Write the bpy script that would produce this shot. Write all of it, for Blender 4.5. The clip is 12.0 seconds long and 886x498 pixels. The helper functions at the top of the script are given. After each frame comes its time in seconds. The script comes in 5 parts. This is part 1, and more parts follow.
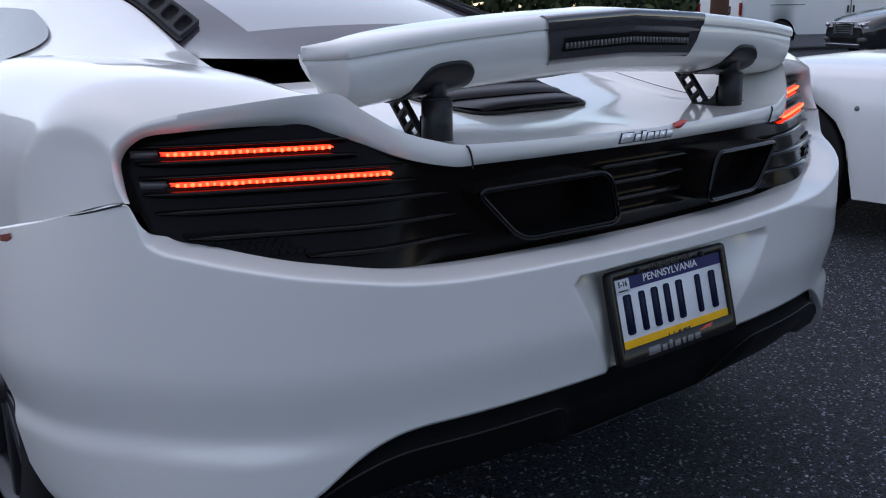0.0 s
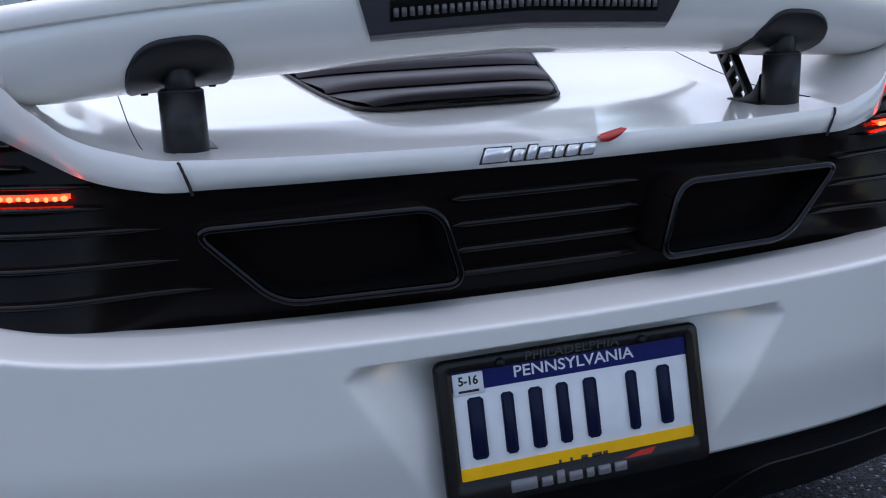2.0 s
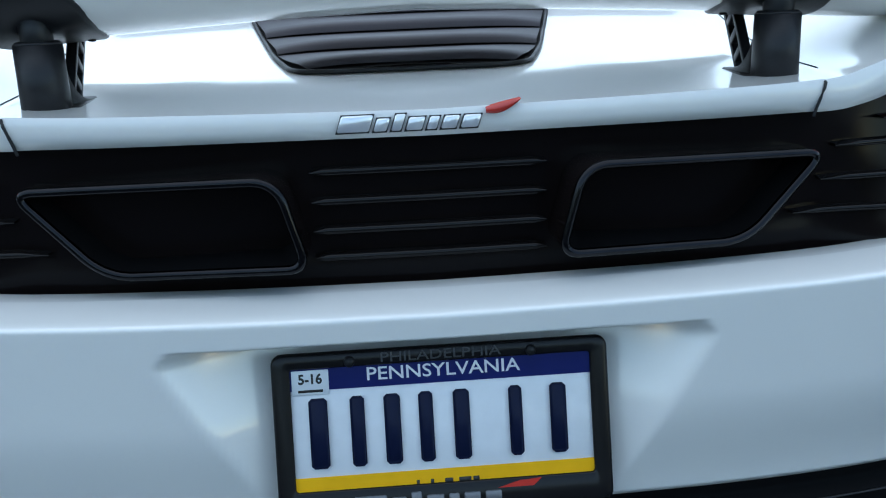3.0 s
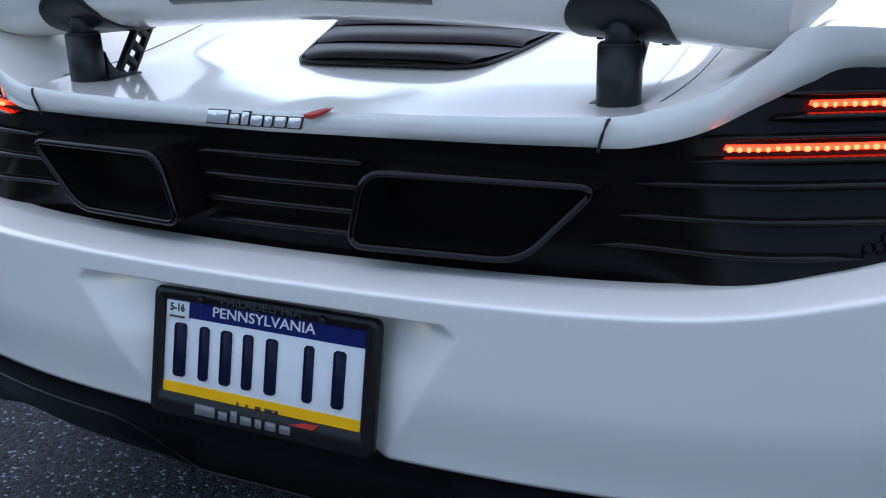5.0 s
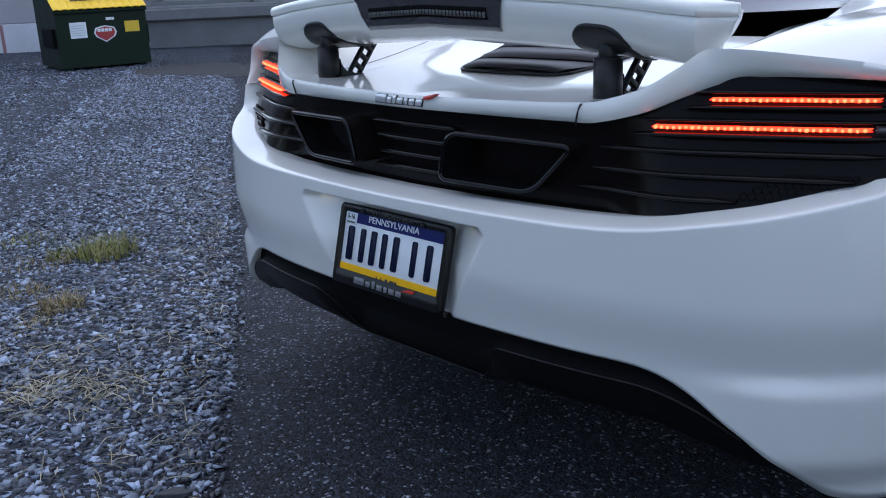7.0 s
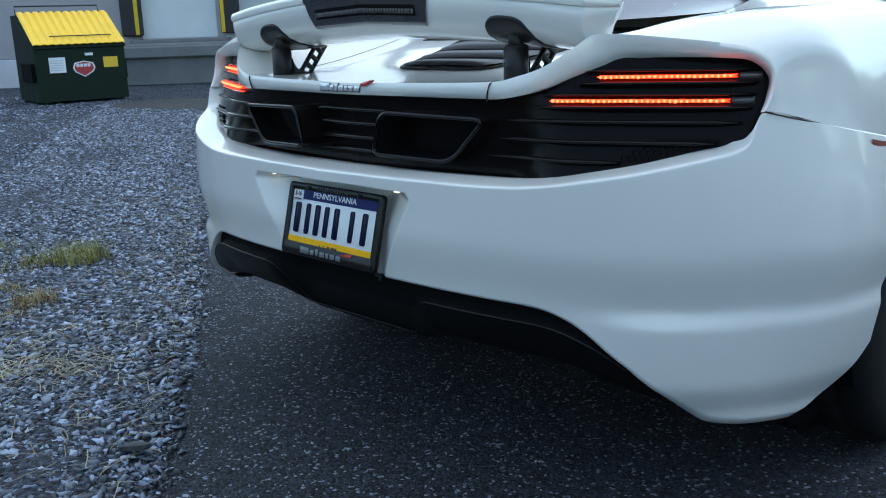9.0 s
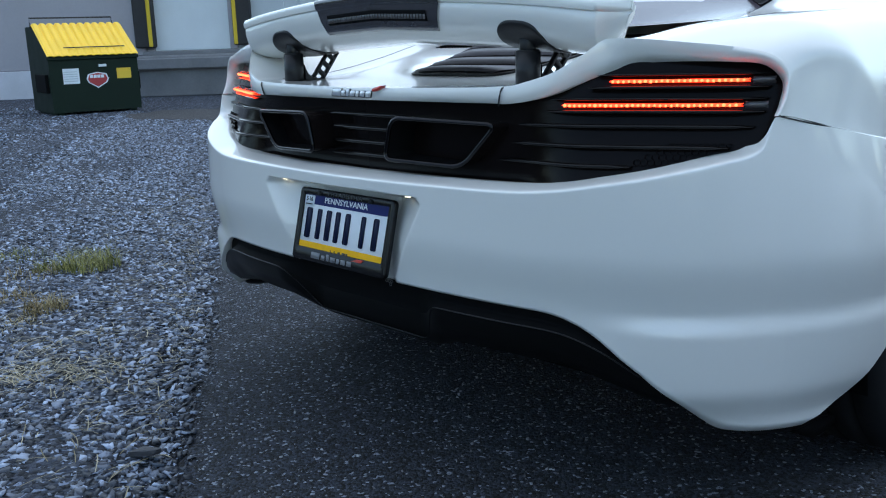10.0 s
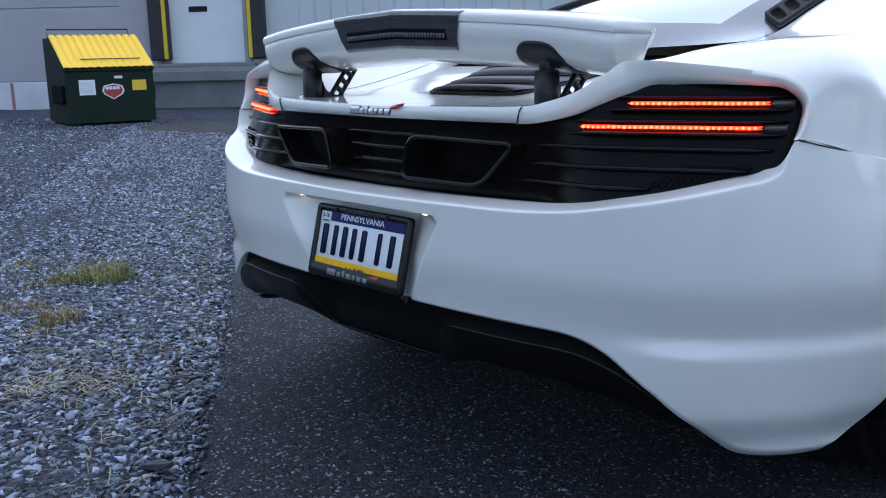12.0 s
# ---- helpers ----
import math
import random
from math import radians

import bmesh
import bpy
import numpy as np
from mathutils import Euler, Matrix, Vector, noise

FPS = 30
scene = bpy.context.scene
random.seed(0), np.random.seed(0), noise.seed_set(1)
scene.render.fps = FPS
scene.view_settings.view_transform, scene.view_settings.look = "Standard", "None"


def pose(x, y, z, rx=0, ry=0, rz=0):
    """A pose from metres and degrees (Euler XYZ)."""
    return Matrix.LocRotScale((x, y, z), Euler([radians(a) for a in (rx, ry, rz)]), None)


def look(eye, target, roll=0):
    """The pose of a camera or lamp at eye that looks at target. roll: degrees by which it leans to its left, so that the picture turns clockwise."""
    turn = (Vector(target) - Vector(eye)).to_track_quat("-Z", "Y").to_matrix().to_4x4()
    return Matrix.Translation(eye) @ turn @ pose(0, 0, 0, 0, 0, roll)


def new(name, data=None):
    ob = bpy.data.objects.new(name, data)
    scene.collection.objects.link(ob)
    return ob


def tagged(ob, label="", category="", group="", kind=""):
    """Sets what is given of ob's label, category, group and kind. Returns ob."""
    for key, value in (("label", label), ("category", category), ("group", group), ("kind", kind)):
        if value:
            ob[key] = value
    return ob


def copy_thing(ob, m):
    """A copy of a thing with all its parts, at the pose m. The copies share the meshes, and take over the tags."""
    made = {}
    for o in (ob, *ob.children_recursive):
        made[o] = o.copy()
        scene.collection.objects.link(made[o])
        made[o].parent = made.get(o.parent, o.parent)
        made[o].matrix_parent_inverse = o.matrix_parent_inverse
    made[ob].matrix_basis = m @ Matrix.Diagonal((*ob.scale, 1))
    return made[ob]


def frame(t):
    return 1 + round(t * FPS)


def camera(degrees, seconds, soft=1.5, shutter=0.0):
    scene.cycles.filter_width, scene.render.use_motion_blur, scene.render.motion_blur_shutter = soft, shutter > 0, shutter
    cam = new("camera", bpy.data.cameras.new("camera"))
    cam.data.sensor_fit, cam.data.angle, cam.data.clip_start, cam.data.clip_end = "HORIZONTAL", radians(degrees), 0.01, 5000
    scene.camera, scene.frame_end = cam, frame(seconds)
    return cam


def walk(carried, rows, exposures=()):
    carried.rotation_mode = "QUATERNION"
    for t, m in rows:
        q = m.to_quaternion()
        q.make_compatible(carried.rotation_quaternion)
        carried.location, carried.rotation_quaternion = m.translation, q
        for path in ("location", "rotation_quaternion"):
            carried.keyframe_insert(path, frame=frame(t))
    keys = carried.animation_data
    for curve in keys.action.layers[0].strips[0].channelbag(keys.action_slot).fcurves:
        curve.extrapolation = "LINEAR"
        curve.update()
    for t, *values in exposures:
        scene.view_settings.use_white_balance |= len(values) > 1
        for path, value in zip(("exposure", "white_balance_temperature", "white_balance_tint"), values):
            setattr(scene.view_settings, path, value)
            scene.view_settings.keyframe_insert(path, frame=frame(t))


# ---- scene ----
cam = camera(50.83, 12.0, soft=1.1)
PATH = [
    (0.0, -1.309, -0.995, 1.044, 75.69, 0.80, -38.86),
    (0.5, -1.071, -0.929, 1.028, 75.24, 0.27, -35.99),
    (1.0, -0.878, -0.883, 1.023, 74.60, 0.07, -33.73),
    (1.5, -0.676, -0.885, 1.009, 74.75, 0.79, -26.64),
    (2.0, -0.446, -0.900, 1.002, 74.77, 1.91, -18.70),
    (2.5, -0.239, -0.877, 0.968, 74.86, 1.72, -12.68),
    (3.0, -0.052, -0.845, 0.963, 73.67, 2.12, -4.59),
    (3.2, 0.028, -0.854, 0.958, 73.33, 2.57, -0.84),
    (4.8, 0.590, -0.861, 1.028, 71.35, 1.94, 23.28),
    (5.0, 0.659, -0.845, 1.035, 71.06, 1.95, 25.25),
    (5.5, 0.909, -0.810, 1.046, 71.55, 2.17, 33.78),
    (6.0, 1.103, -0.850, 1.069, 72.67, 2.58, 43.58),
    (6.5, 1.207, -0.979, 1.057, 73.25, 2.73, 47.04),
    (7.0, 1.356, -1.128, 1.057, 73.62, 2.49, 46.44),
    (7.5, 1.495, -1.192, 1.047, 74.20, 2.33, 45.31),
    (7.7, 1.559, -1.220, 1.043, 74.58, 2.33, 45.25),
    (9.5, 1.610, -1.244, 0.948, 76.68, 1.94, 45.35),
    (10.0, 1.606, -1.243, 0.948, 77.04, 1.89, 45.89),
    (10.5, 1.608, -1.244, 0.953, 77.34, 1.78, 46.17),
    (11.0, 1.604, -1.247, 0.953, 77.74, 1.67, 46.38),
    (11.5, 1.600, -1.251, 0.955, 77.86, 1.43, 46.57),
    (12.0, 1.598, -1.253, 0.955, 77.99, 1.18, 46.67),
]
EXPOSURES = [(0.0, 1.12, 7900, 17), (1.0, 1.24, 7900, 17), (1.5, 1.40, 7850, 16), (2.0, 1.48, 7800, 17), (2.5, 1.70, 7700, 15), (3.0, 1.87, 7300, 0), (5.0, 1.70, 7500, 12), (5.5, 1.58, 7450, 12), (6.0, 1.42, 7400, 12), (7.0, 1.50, 7400, 13), (7.5, 1.57, 7450, 13), (9.5, 1.68, 7300, -4), (10.5, 1.68, 7300, 9), (12.0, 1.68, 7300, 11)]
walk(cam, [(t, pose(x, y, z, rx, ry, rz)) for t, x, y, z, rx, ry, rz in PATH], EXPOSURES)

# ---------------------------------------------------------------- light
world = bpy.data.worlds.new("sky")
scene.world = world
world.use_nodes = True
wn = world.node_tree.nodes
sky = wn.new("ShaderNodeTexSky")
sky.sky_type = 'NISHITA'
sky.sun_disc = False
SUN_UP, SUN_TURN = 66, -25
sky.sun_elevation = radians(SUN_UP)
sky.sun_rotation = radians(SUN_TURN)
sky.air_density, sky.dust_density, sky.ozone_density = 1.0, 0.25, 2.0
wn["Background"].inputs[1].default_value = 0.12
world.node_tree.links.new(sky.outputs[0], wn["Background"].inputs[0])
sun = new("sun", bpy.data.lights.new("sun", 'SUN'))
sun.data.energy, sun.data.angle, sun.data.color = 0.46, radians(130), (1.0, 0.985, 0.96)
sun.matrix_world = look((math.sin(radians(SUN_TURN)) * 20, math.cos(radians(SUN_TURN)) * 20, math.tan(radians(SUN_UP)) * 20), (0, 0, 0))

# ---------------------------------------------------------------- materials
def nodes_of(name):
    m = bpy.data.materials.new(name)
    m.use_nodes = True
    nt = m.node_tree
    return m, nt, nt.nodes["Principled BSDF"]


def mat(name, color, rough=0.5, metal=0.0, coat=0.0, grain=0.0, scale=40.0, bump=0.0, bscale=200.0, wear=0.0, wscale=3.0,
        rvar=0.0, spec=0.5, coat_rough=0.03, emit=None, power=0.0):
    """A painted or moulded surface: colour with two scales of variation, uneven gloss and fine relief."""
    m, nt, b = nodes_of(name)
    L = nt.links.new
    b.inputs["Roughness"].default_value = rough
    b.inputs["Metallic"].default_value = metal
    b.inputs["Coat Weight"].default_value = coat
    b.inputs["Coat Roughness"].default_value = coat_rough
    b.inputs["Specular IOR Level"].default_value = spec
    b.inputs["Base Color"].default_value = (*color, 1)
    co = nt.nodes.new("ShaderNodeTexCoord")
    if grain or wear:
        n1 = nt.nodes.new("ShaderNodeTexNoise")
        n1.inputs["Scale"].default_value, n1.inputs["Detail"].default_value = scale, 6
        n2 = nt.nodes.new("ShaderNodeTexNoise")
        n2.inputs["Scale"].default_value, n2.inputs["Detail"].default_value = wscale, 5
        L(co.outputs["Object"], n1.inputs["Vector"])
        L(co.outputs["Object"], n2.inputs["Vector"])
        a = nt.nodes.new("ShaderNodeMath")
        a.operation = 'MULTIPLY_ADD'
        L(n1.outputs[0], a.inputs[0])
        a.inputs[1].default_value, a.inputs[2].default_value = 2 * grain, 1 - grain
        c = nt.nodes.new("ShaderNodeMath")
        c.operation = 'MULTIPLY_ADD'
        L(n2.outputs[0], c.inputs[0])
        c.inputs[1].default_value, c.inputs[2].default_value = 2 * wear, 1 - wear
        d = nt.nodes.new("ShaderNodeMath")
        d.operation = 'MULTIPLY'
        L(a.outputs[0], d.inputs[0])
        L(c.outputs[0], d.inputs[1])
        mx = nt.nodes.new("ShaderNodeVectorMath")
        mx.operation = 'SCALE'
        mx.inputs[0].default_value = color
        L(d.outputs[0], mx.inputs["Scale"])
        L(mx.outputs[0], b.inputs["Base Color"])
        if rvar:
            r = nt.nodes.new("ShaderNodeMath")
            r.operation = 'MULTIPLY_ADD'
            L(n2.outputs[0], r.inputs[0])
            r.inputs[1].default_value, r.inputs[2].default_value = 2 * rvar, rough - rvar
            L(r.outputs[0], b.inputs["Roughness"])
    if bump:
        n3 = nt.nodes.new("ShaderNodeTexNoise")
        n3.inputs["Scale"].default_value, n3.inputs["Detail"].default_value = bscale, 4
        L(co.outputs["Object"], n3.inputs["Vector"])
        bp = nt.nodes.new("ShaderNodeBump")
        bp.inputs["Strength"].default_value, bp.inputs["Distance"].default_value = bump, 0.002
        L(n3.outputs[0], bp.inputs["Height"])
        L(bp.outputs[0], b.inputs["Normal"])
    if emit:
        b.inputs["Emission Color"].default_value = (*emit, 1)
        b.inputs["Emission Strength"].default_value = power
    return m


WHITE = mat("white_pearl_paint", (0.76, 0.745, 0.71), 0.34, coat=1.0, coat_rough=0.06, grain=0.015, scale=900, wear=0.015, wscale=2.0)
WHITE_B = mat("white_paint_other_car", (0.78, 0.78, 0.78), 0.3, coat=0.8, grain=0.01, scale=600, wear=0.02)
PIANO = mat("gloss_black", (0.007, 0.005, 0.005), 0.16, spec=0.09, grain=0.1, scale=60, wear=0.2, bump=0.04, bscale=60)
FIN = mat("polished_black_blade", (0.007, 0.006, 0.006), 0.07, spec=0.20, coat_rough=0.03, grain=0.1, scale=60, wear=0.15)
SATIN = mat("satin_black_plastic", (0.012, 0.012, 0.0135), 0.40, spec=0.3, grain=0.2, scale=300, wear=0.25, wscale=9, bump=0.12, bscale=900, rvar=0.1)
VENT = mat("matt_dark_grey_plastic", (0.02, 0.02, 0.022), 0.75, spec=0.2, grain=0.2, scale=300, wear=0.25, wscale=9)
# near-black mostly for hollows, their lack of light put into the colour
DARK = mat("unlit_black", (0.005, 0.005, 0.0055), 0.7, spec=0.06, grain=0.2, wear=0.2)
SEAM = mat("panel_gap_black", (0.012, 0.012, 0.013), 0.7, grain=0.2, wear=0.2)
RIM_METAL = mat("dark_chrome", (0.022, 0.022, 0.024), 0.2, metal=1.0, grain=0.1, scale=80, wear=0.2, wscale=30, rvar=0.1)
CHROME = mat("bright_chrome", (0.50, 0.51, 0.53), 0.12, metal=1.0, grain=0.03, scale=200, wear=0.1, wscale=30, rvar=0.05)
RUBBER = mat("tyre_rubber", (0.013, 0.013, 0.014), 0.8, spec=0.2, grain=0.2, scale=120, wear=0.3, wscale=9, bump=0.2, bscale=300)
WHEEL = mat("dark_wheel_paint", (0.05, 0.05, 0.055), 0.35, metal=0.6, grain=0.05, wear=0.2)
CALIPER = mat("red_caliper", (0.45, 0.02, 0.02), 0.4, wear=0.2, grain=0.05)
LENS_DARK = mat("smoked_lens", (0.045, 0.042, 0.046), 0.12, coat=1.0, grain=0.1, wear=0.15, wscale=12)
LENS_GREY = mat("grey_unlit_optics", (0.10, 0.095, 0.10), 0.3, metal=0.3, grain=0.1, scale=300, wear=0.2, wscale=30)
LOUVRE = mat("dark_plum_grey_plastic", (0.030, 0.027, 0.033), 0.5, spec=0.25, grain=0.15, scale=300, wear=0.2, wscale=9)
LENS_RED = mat("red_lens", (0.25, 0.012, 0.01), 0.15, coat=1.0, grain=0.05, wear=0.1)
AMBER = mat("amber_reflector", (0.27, 0.06, 0.04), 0.25, coat=1.0, grain=0.1, scale=500, wear=0.1)
LED = mat("lit_red_diode", (0.6, 0.05, 0.02), 0.3, emit=(1.0, 0.085, 0.035), power=2.6, grain=0.05, wear=0.05)
LED_GLOW = mat("lit_red_light_guide", (0.5, 0.02, 0.01), 0.3, emit=(1.0, 0.024, 0.012), power=2.6, grain=0.05, wear=0.05)
DIFFUSER = mat("matt_black_valance", (0.005, 0.005, 0.005), 0.42, spec=0.13, grain=0.2, scale=300, wear=0.25, wscale=9, rvar=0.1)
PLATE_GLOW = mat("lit_plate_lamp", (0.8, 0.75, 0.6), 0.3, emit=(1.0, 0.93, 0.78), power=1.3, grain=0.05, wear=0.05)
GLASS_CAR = mat("tinted_rear_glass", (0.035, 0.055, 0.062), 0.03, coat=1.0, grain=0.05, wear=0.1, spec=0.8)
CAR_BLACK = mat("gloss_black_car_paint", (0.010, 0.010, 0.012), 0.12, coat=0.5, grain=0.1, scale=200, wear=0.15)
HUBCAP = mat("brushed_steel_wheel", (0.42, 0.42, 0.43), 0.35, metal=0.7, grain=0.1, scale=60, wear=0.25, wscale=12)
LAMP_CLEAR = mat("clear_headlamp", (0.42, 0.44, 0.47), 0.12, metal=0.3, coat=0.6, grain=0.15, scale=40, wear=0.3, wscale=15)
GLASS_GREY = mat("side_glass_grey", (0.16, 0.18, 0.19), 0.06, grain=0.05, wear=0.15, spec=0.35)
BADGE = mat("polished_badge_metal", (0.80, 0.81, 0.83), 0.22, metal=0.55, grain=0.03, scale=200, wear=0.1, wscale=30)
FLANK = mat("dark_plum_gloss_panel", (0.045, 0.036, 0.048), 0.13, spec=0.25, grain=0.08, wear=0.15)
PLATE_WHITE = mat("plate_white", (0.74, 0.76, 0.78), 0.35, grain=0.03, wear=0.06, wscale=40, bump=0.05)
PLATE_BLUE = mat("plate_blue", (0.003, 0.010, 0.105), 0.35, spec=0.15, grain=0.05, wear=0.1, wscale=40)
PLATE_YELLOW = mat("plate_yellow", (0.84, 0.43, 0.012), 0.35, spec=0.15, grain=0.05, wear=0.1, wscale=40)
NAVY = mat("navy_ink", (0.004, 0.008, 0.032), 0.4, spec=0.15, grain=0.05, wear=0.1)
INK = mat("black_ink", (0.012, 0.012, 0.012), 0.5, grain=0.05, wear=0.1)
SILVER_INK = mat("silver_lettering", (0.17, 0.17, 0.18), 0.35, metal=0.3, grain=0.05, wear=0.1)
RED_INK = mat("red_emblem", (0.55, 0.03, 0.02), 0.25, coat=0.6, grain=0.05, wear=0.1)
WHITE_INK = mat("white_lettering", (0.75, 0.76, 0.78), 0.4, grain=0.03, wear=0.05)
FRAME_GREY = mat("worn_grey_raised_letters", (0.055, 0.055, 0.058), 0.4, spec=0.3, grain=0.2, wear=0.3, wscale=30)
FRAME_BLACK = mat("plate_frame_black", (0.008, 0.0075, 0.008), 0.25, spec=0.25, grain=0.15, wear=0.2, wscale=20)


# ---------------------------------------------------------------- mesh helpers
def smooth_curve(x, xs, ys):
    """A smooth line through the knots."""
    x = np.asarray(x, float)
    xs, ys = np.asarray(xs, float), np.asarray(ys, float)
    d = np.diff(ys) / np.diff(xs)
    m = np.concatenate([[d[0]], (d[:-1] + d[1:]) / 2, [d[-1]]])
    m[1:-1][d[:-1] * d[1:] <= 0] = 0
    for k in range(len(d)):
        lim = 3 * abs(d[k])
        m[k], m[k + 1] = np.clip(m[k], -lim, lim), np.clip(m[k + 1], -lim, lim)
    i = np.clip(np.searchsorted(xs, x) - 1, 0, len(xs) - 2)
    h = xs[i + 1] - xs[i]
    t = np.clip((x - xs[i]) / h, 0, 1)
    return (ys[i] * (2 * t**3 - 3 * t**2 + 1) + m[i] * h * (t**3 - 2 * t**2 + t) + ys[i + 1] * (3 * t**2 - 2 * t**3) + m[i + 1] * h * (t**3 - t**2))


def ease(a, b, x):
    t = np.clip((np.asarray(x, float) - a) / (b - a), 0, 1)
    return t * t * (3 - 2 * t)


def link(name, me, material, parent=None, label="", smooth=True):
    ob = new(name, me)
    if material is not None:
        me.materials.append(material)
    if smooth:
        me.polygons.foreach_set("use_smooth", [True] * len(me.polygons))
    if parent is not None:
        ob.parent = parent
    if label:
        ob["label"] = label
    return ob


def part(name, bm, material, parent=None, label="", smooth=True):
    me = bpy.data.meshes.new(name)
    bm.to_mesh(me)
    bm.free()
    return link(name, me, material, parent, label, smooth)


def raw(name, verts, faces, material, parent=None, label="", smooth=True):
    me = bpy.data.meshes.new(name)
    me.from_pydata([tuple(map(float, v)) for v in verts], [], faces)
    me.update()
    return link(name, me, material, parent, label, smooth)


def grid_faces(nu, nv, closed_u=False, flip=False, at=0):
    f = []
    for i in range(nu - (0 if closed_u else 1)):
        for j in range(nv - 1):
            a, b = at + i * nv + j, at + ((i + 1) % nu) * nv + j
            q = (a, b, b + 1, a + 1)
            f.append(q[::-1] if flip else q)
    return f


def sheet(name, P, material, parent=None, label="", closed=False, flip=False, thick=0.0, smooth=True):
    """A surface from a grid of points P[u, v]; thick gives it a back."""
    nu, nv, _ = P.shape
    ob = raw(name, P.reshape(-1, 3), grid_faces(nu, nv, closed, flip), material, parent, label, smooth)
    if thick:
        md = ob.modifiers.new("thickness", 'SOLIDIFY')
        md.thickness, md.offset = thick, -1
    return ob


def box(bm, x0, y0, z0, x1, y1, z1, bevel=0.0, m=None, seg=2):
    r = bmesh.ops.create_cube(bm, size=1.0)
    vs = r["verts"]
    bmesh.ops.scale(bm, vec=(x1 - x0, y1 - y0, z1 - z0), verts=vs)
    bmesh.ops.translate(bm, vec=((x0 + x1) / 2, (y0 + y1) / 2, (z0 + z1) / 2), verts=vs)
    if bevel:
        es = list({e for v in vs for e in v.link_edges})
        r2 = bmesh.ops.bevel(bm, geom=es, offset=bevel, segments=seg, affect='EDGES', profile=0.5)
        vs = list({v for f in r2["faces"] for v in f.verts} | {v for v in vs if v.is_valid})
    if m is not None:
        bmesh.ops.transform(bm, matrix=m, verts=vs)
    return vs


def cyl(bm, p, q, r1, r2=None, seg=24, caps=True):
    p, q = Vector(p), Vector(q)
    d = q - p
    m = Matrix.Translation((p + q) / 2) @ d.to_track_quat('Z', 'Y').to_matrix().to_4x4()
    return bmesh.ops.create_cone(bm, cap_ends=caps, segments=seg, radius1=r1, radius2=r1 if r2 is None else r2, depth=d.length, matrix=m)["verts"]


def tube(name, pts, r, material, parent=None, closed=False, seg=8, label=""):
    """A round bar along a line of points."""
    P = np.array(pts, float)
    n = len(P)
    nxt, prv = np.roll(P, -1, 0), np.roll(P, 1, 0)
    if not closed:
        nxt[-1], prv[0] = P[-1], P[0]
    T = nxt - prv
    T /= np.linalg.norm(T, axis=1)[:, None] + 1e-12
    up = np.tile([0.0, 0.0, 1.0], (n, 1))
    up[np.abs(T[:, 2]) > 0.95] = (0.0, 1.0, 0.0)
    if closed:
        c = P.mean(0)
        up = P - c
    A = np.cross(T, up)
    A /= np.linalg.norm(A, axis=1)[:, None] + 1e-12
    B = np.cross(A, T)
    a = np.linspace(0, 2 * np.pi, seg, endpoint=False)
    G = P[:, None] + r * (np.cos(a)[None, :, None] * A[:, None] + np.sin(a)[None, :, None] * B[:, None])
    G = np.concatenate([G, G[:, :1]], 1)
    return sheet(name, G, material, parent, label, closed=closed)


def thing(name, label, category, group="", kind="", at=(0, 0, 0)):
    ob = new(name)
    ob.empty_display_size = 0.1
    ob.location = at
    return tagged(ob, label, category, group, kind)


def lettering(name, body, size, m, material, parent=None, depth=0.0004, squeeze=1.0, label="", bold=0.0):
    """Words in the built-in font as a mesh, lying in its own x-y plane at m."""
    cu = bpy.data.curves.new(name, 'FONT')
    cu.body, cu.size, cu.extrude, cu.align_x, cu.align_y = body, size, depth, 'CENTER', 'CENTER'
    cu.offset = bold
    cu.resolution_u = 3
    tmp = new(name, cu)
    dg = bpy.context.evaluated_depsgraph_get()
    me = bpy.data.meshes.new_from_object(tmp.evaluated_get(dg))
    bpy.data.objects.remove(tmp)
    me.transform(m @ Matrix.Diagonal((squeeze, 1, 1, 1)))
    return link(name, me, material, parent, label, smooth=False)


# ---------------------------------------------------------------- the sports car: shape rules
AX, BY, YC, PW = 0.975, 0.78, 0.75, 3.0          # plan of the tail: a rounded rectangle


def plan(theta):
    s, c = np.sin(theta), np.cos(theta)
    return AX * np.sign(s) * np.abs(s) ** (2 / PW), YC - BY * np.abs(c) ** (2 / PW)


def plan_normal(x, y):
    nx = np.sign(x) * (np.abs(x) / AX) ** (PW - 1) / AX
    ny = -(np.clip(YC - y, 0, None) / BY) ** (PW - 1) / BY
    n = np.hypot(nx, ny)
    return nx / n, ny / n


def bumper_top(x):
    return smooth_curve(np.abs(x), [0, .3, .48, .57, .64, .71, .78, .815, .85, .858, .862, .866, .870, .896, .935, .966, .975],
                        [.668, .671, .673, .680, .692, .705, .722, .732, .745, .754, .768, .785, .796, .786, .764, .732, .715])


def bumper_low(x):
    return smooth_curve(np.abs(x), [0, .50, .58, .64, .70, .75, .80, .845, .88, .92, .975], [.445, .441, .432, .406, .360, .322, .288, .256, .236, .226, .221])


def ledge_in(x):
    return smooth_curve(np.abs(x), [0, .6, .78, .815, .85, .858, .862, .867, .872, .98], [.058, .058, .058, .058, .042, .018, .006, .001, 0, 0])


def panel_y(x, z):
    """The black lamp and grille panel between bumper and tail lip."""
    a = np.abs(x)
    return smooth_curve(a, [0, .2, .4, .5, .6, .7, .8, .9], [.075, .08, .098, .128, .172, .215, .262, .335]) + 0.4 * ease(.4, .6, a) * (z - .85)


WHEEL_Y, WHEEL_Z, ARCH_R = 0.892, 0.345, 0.385


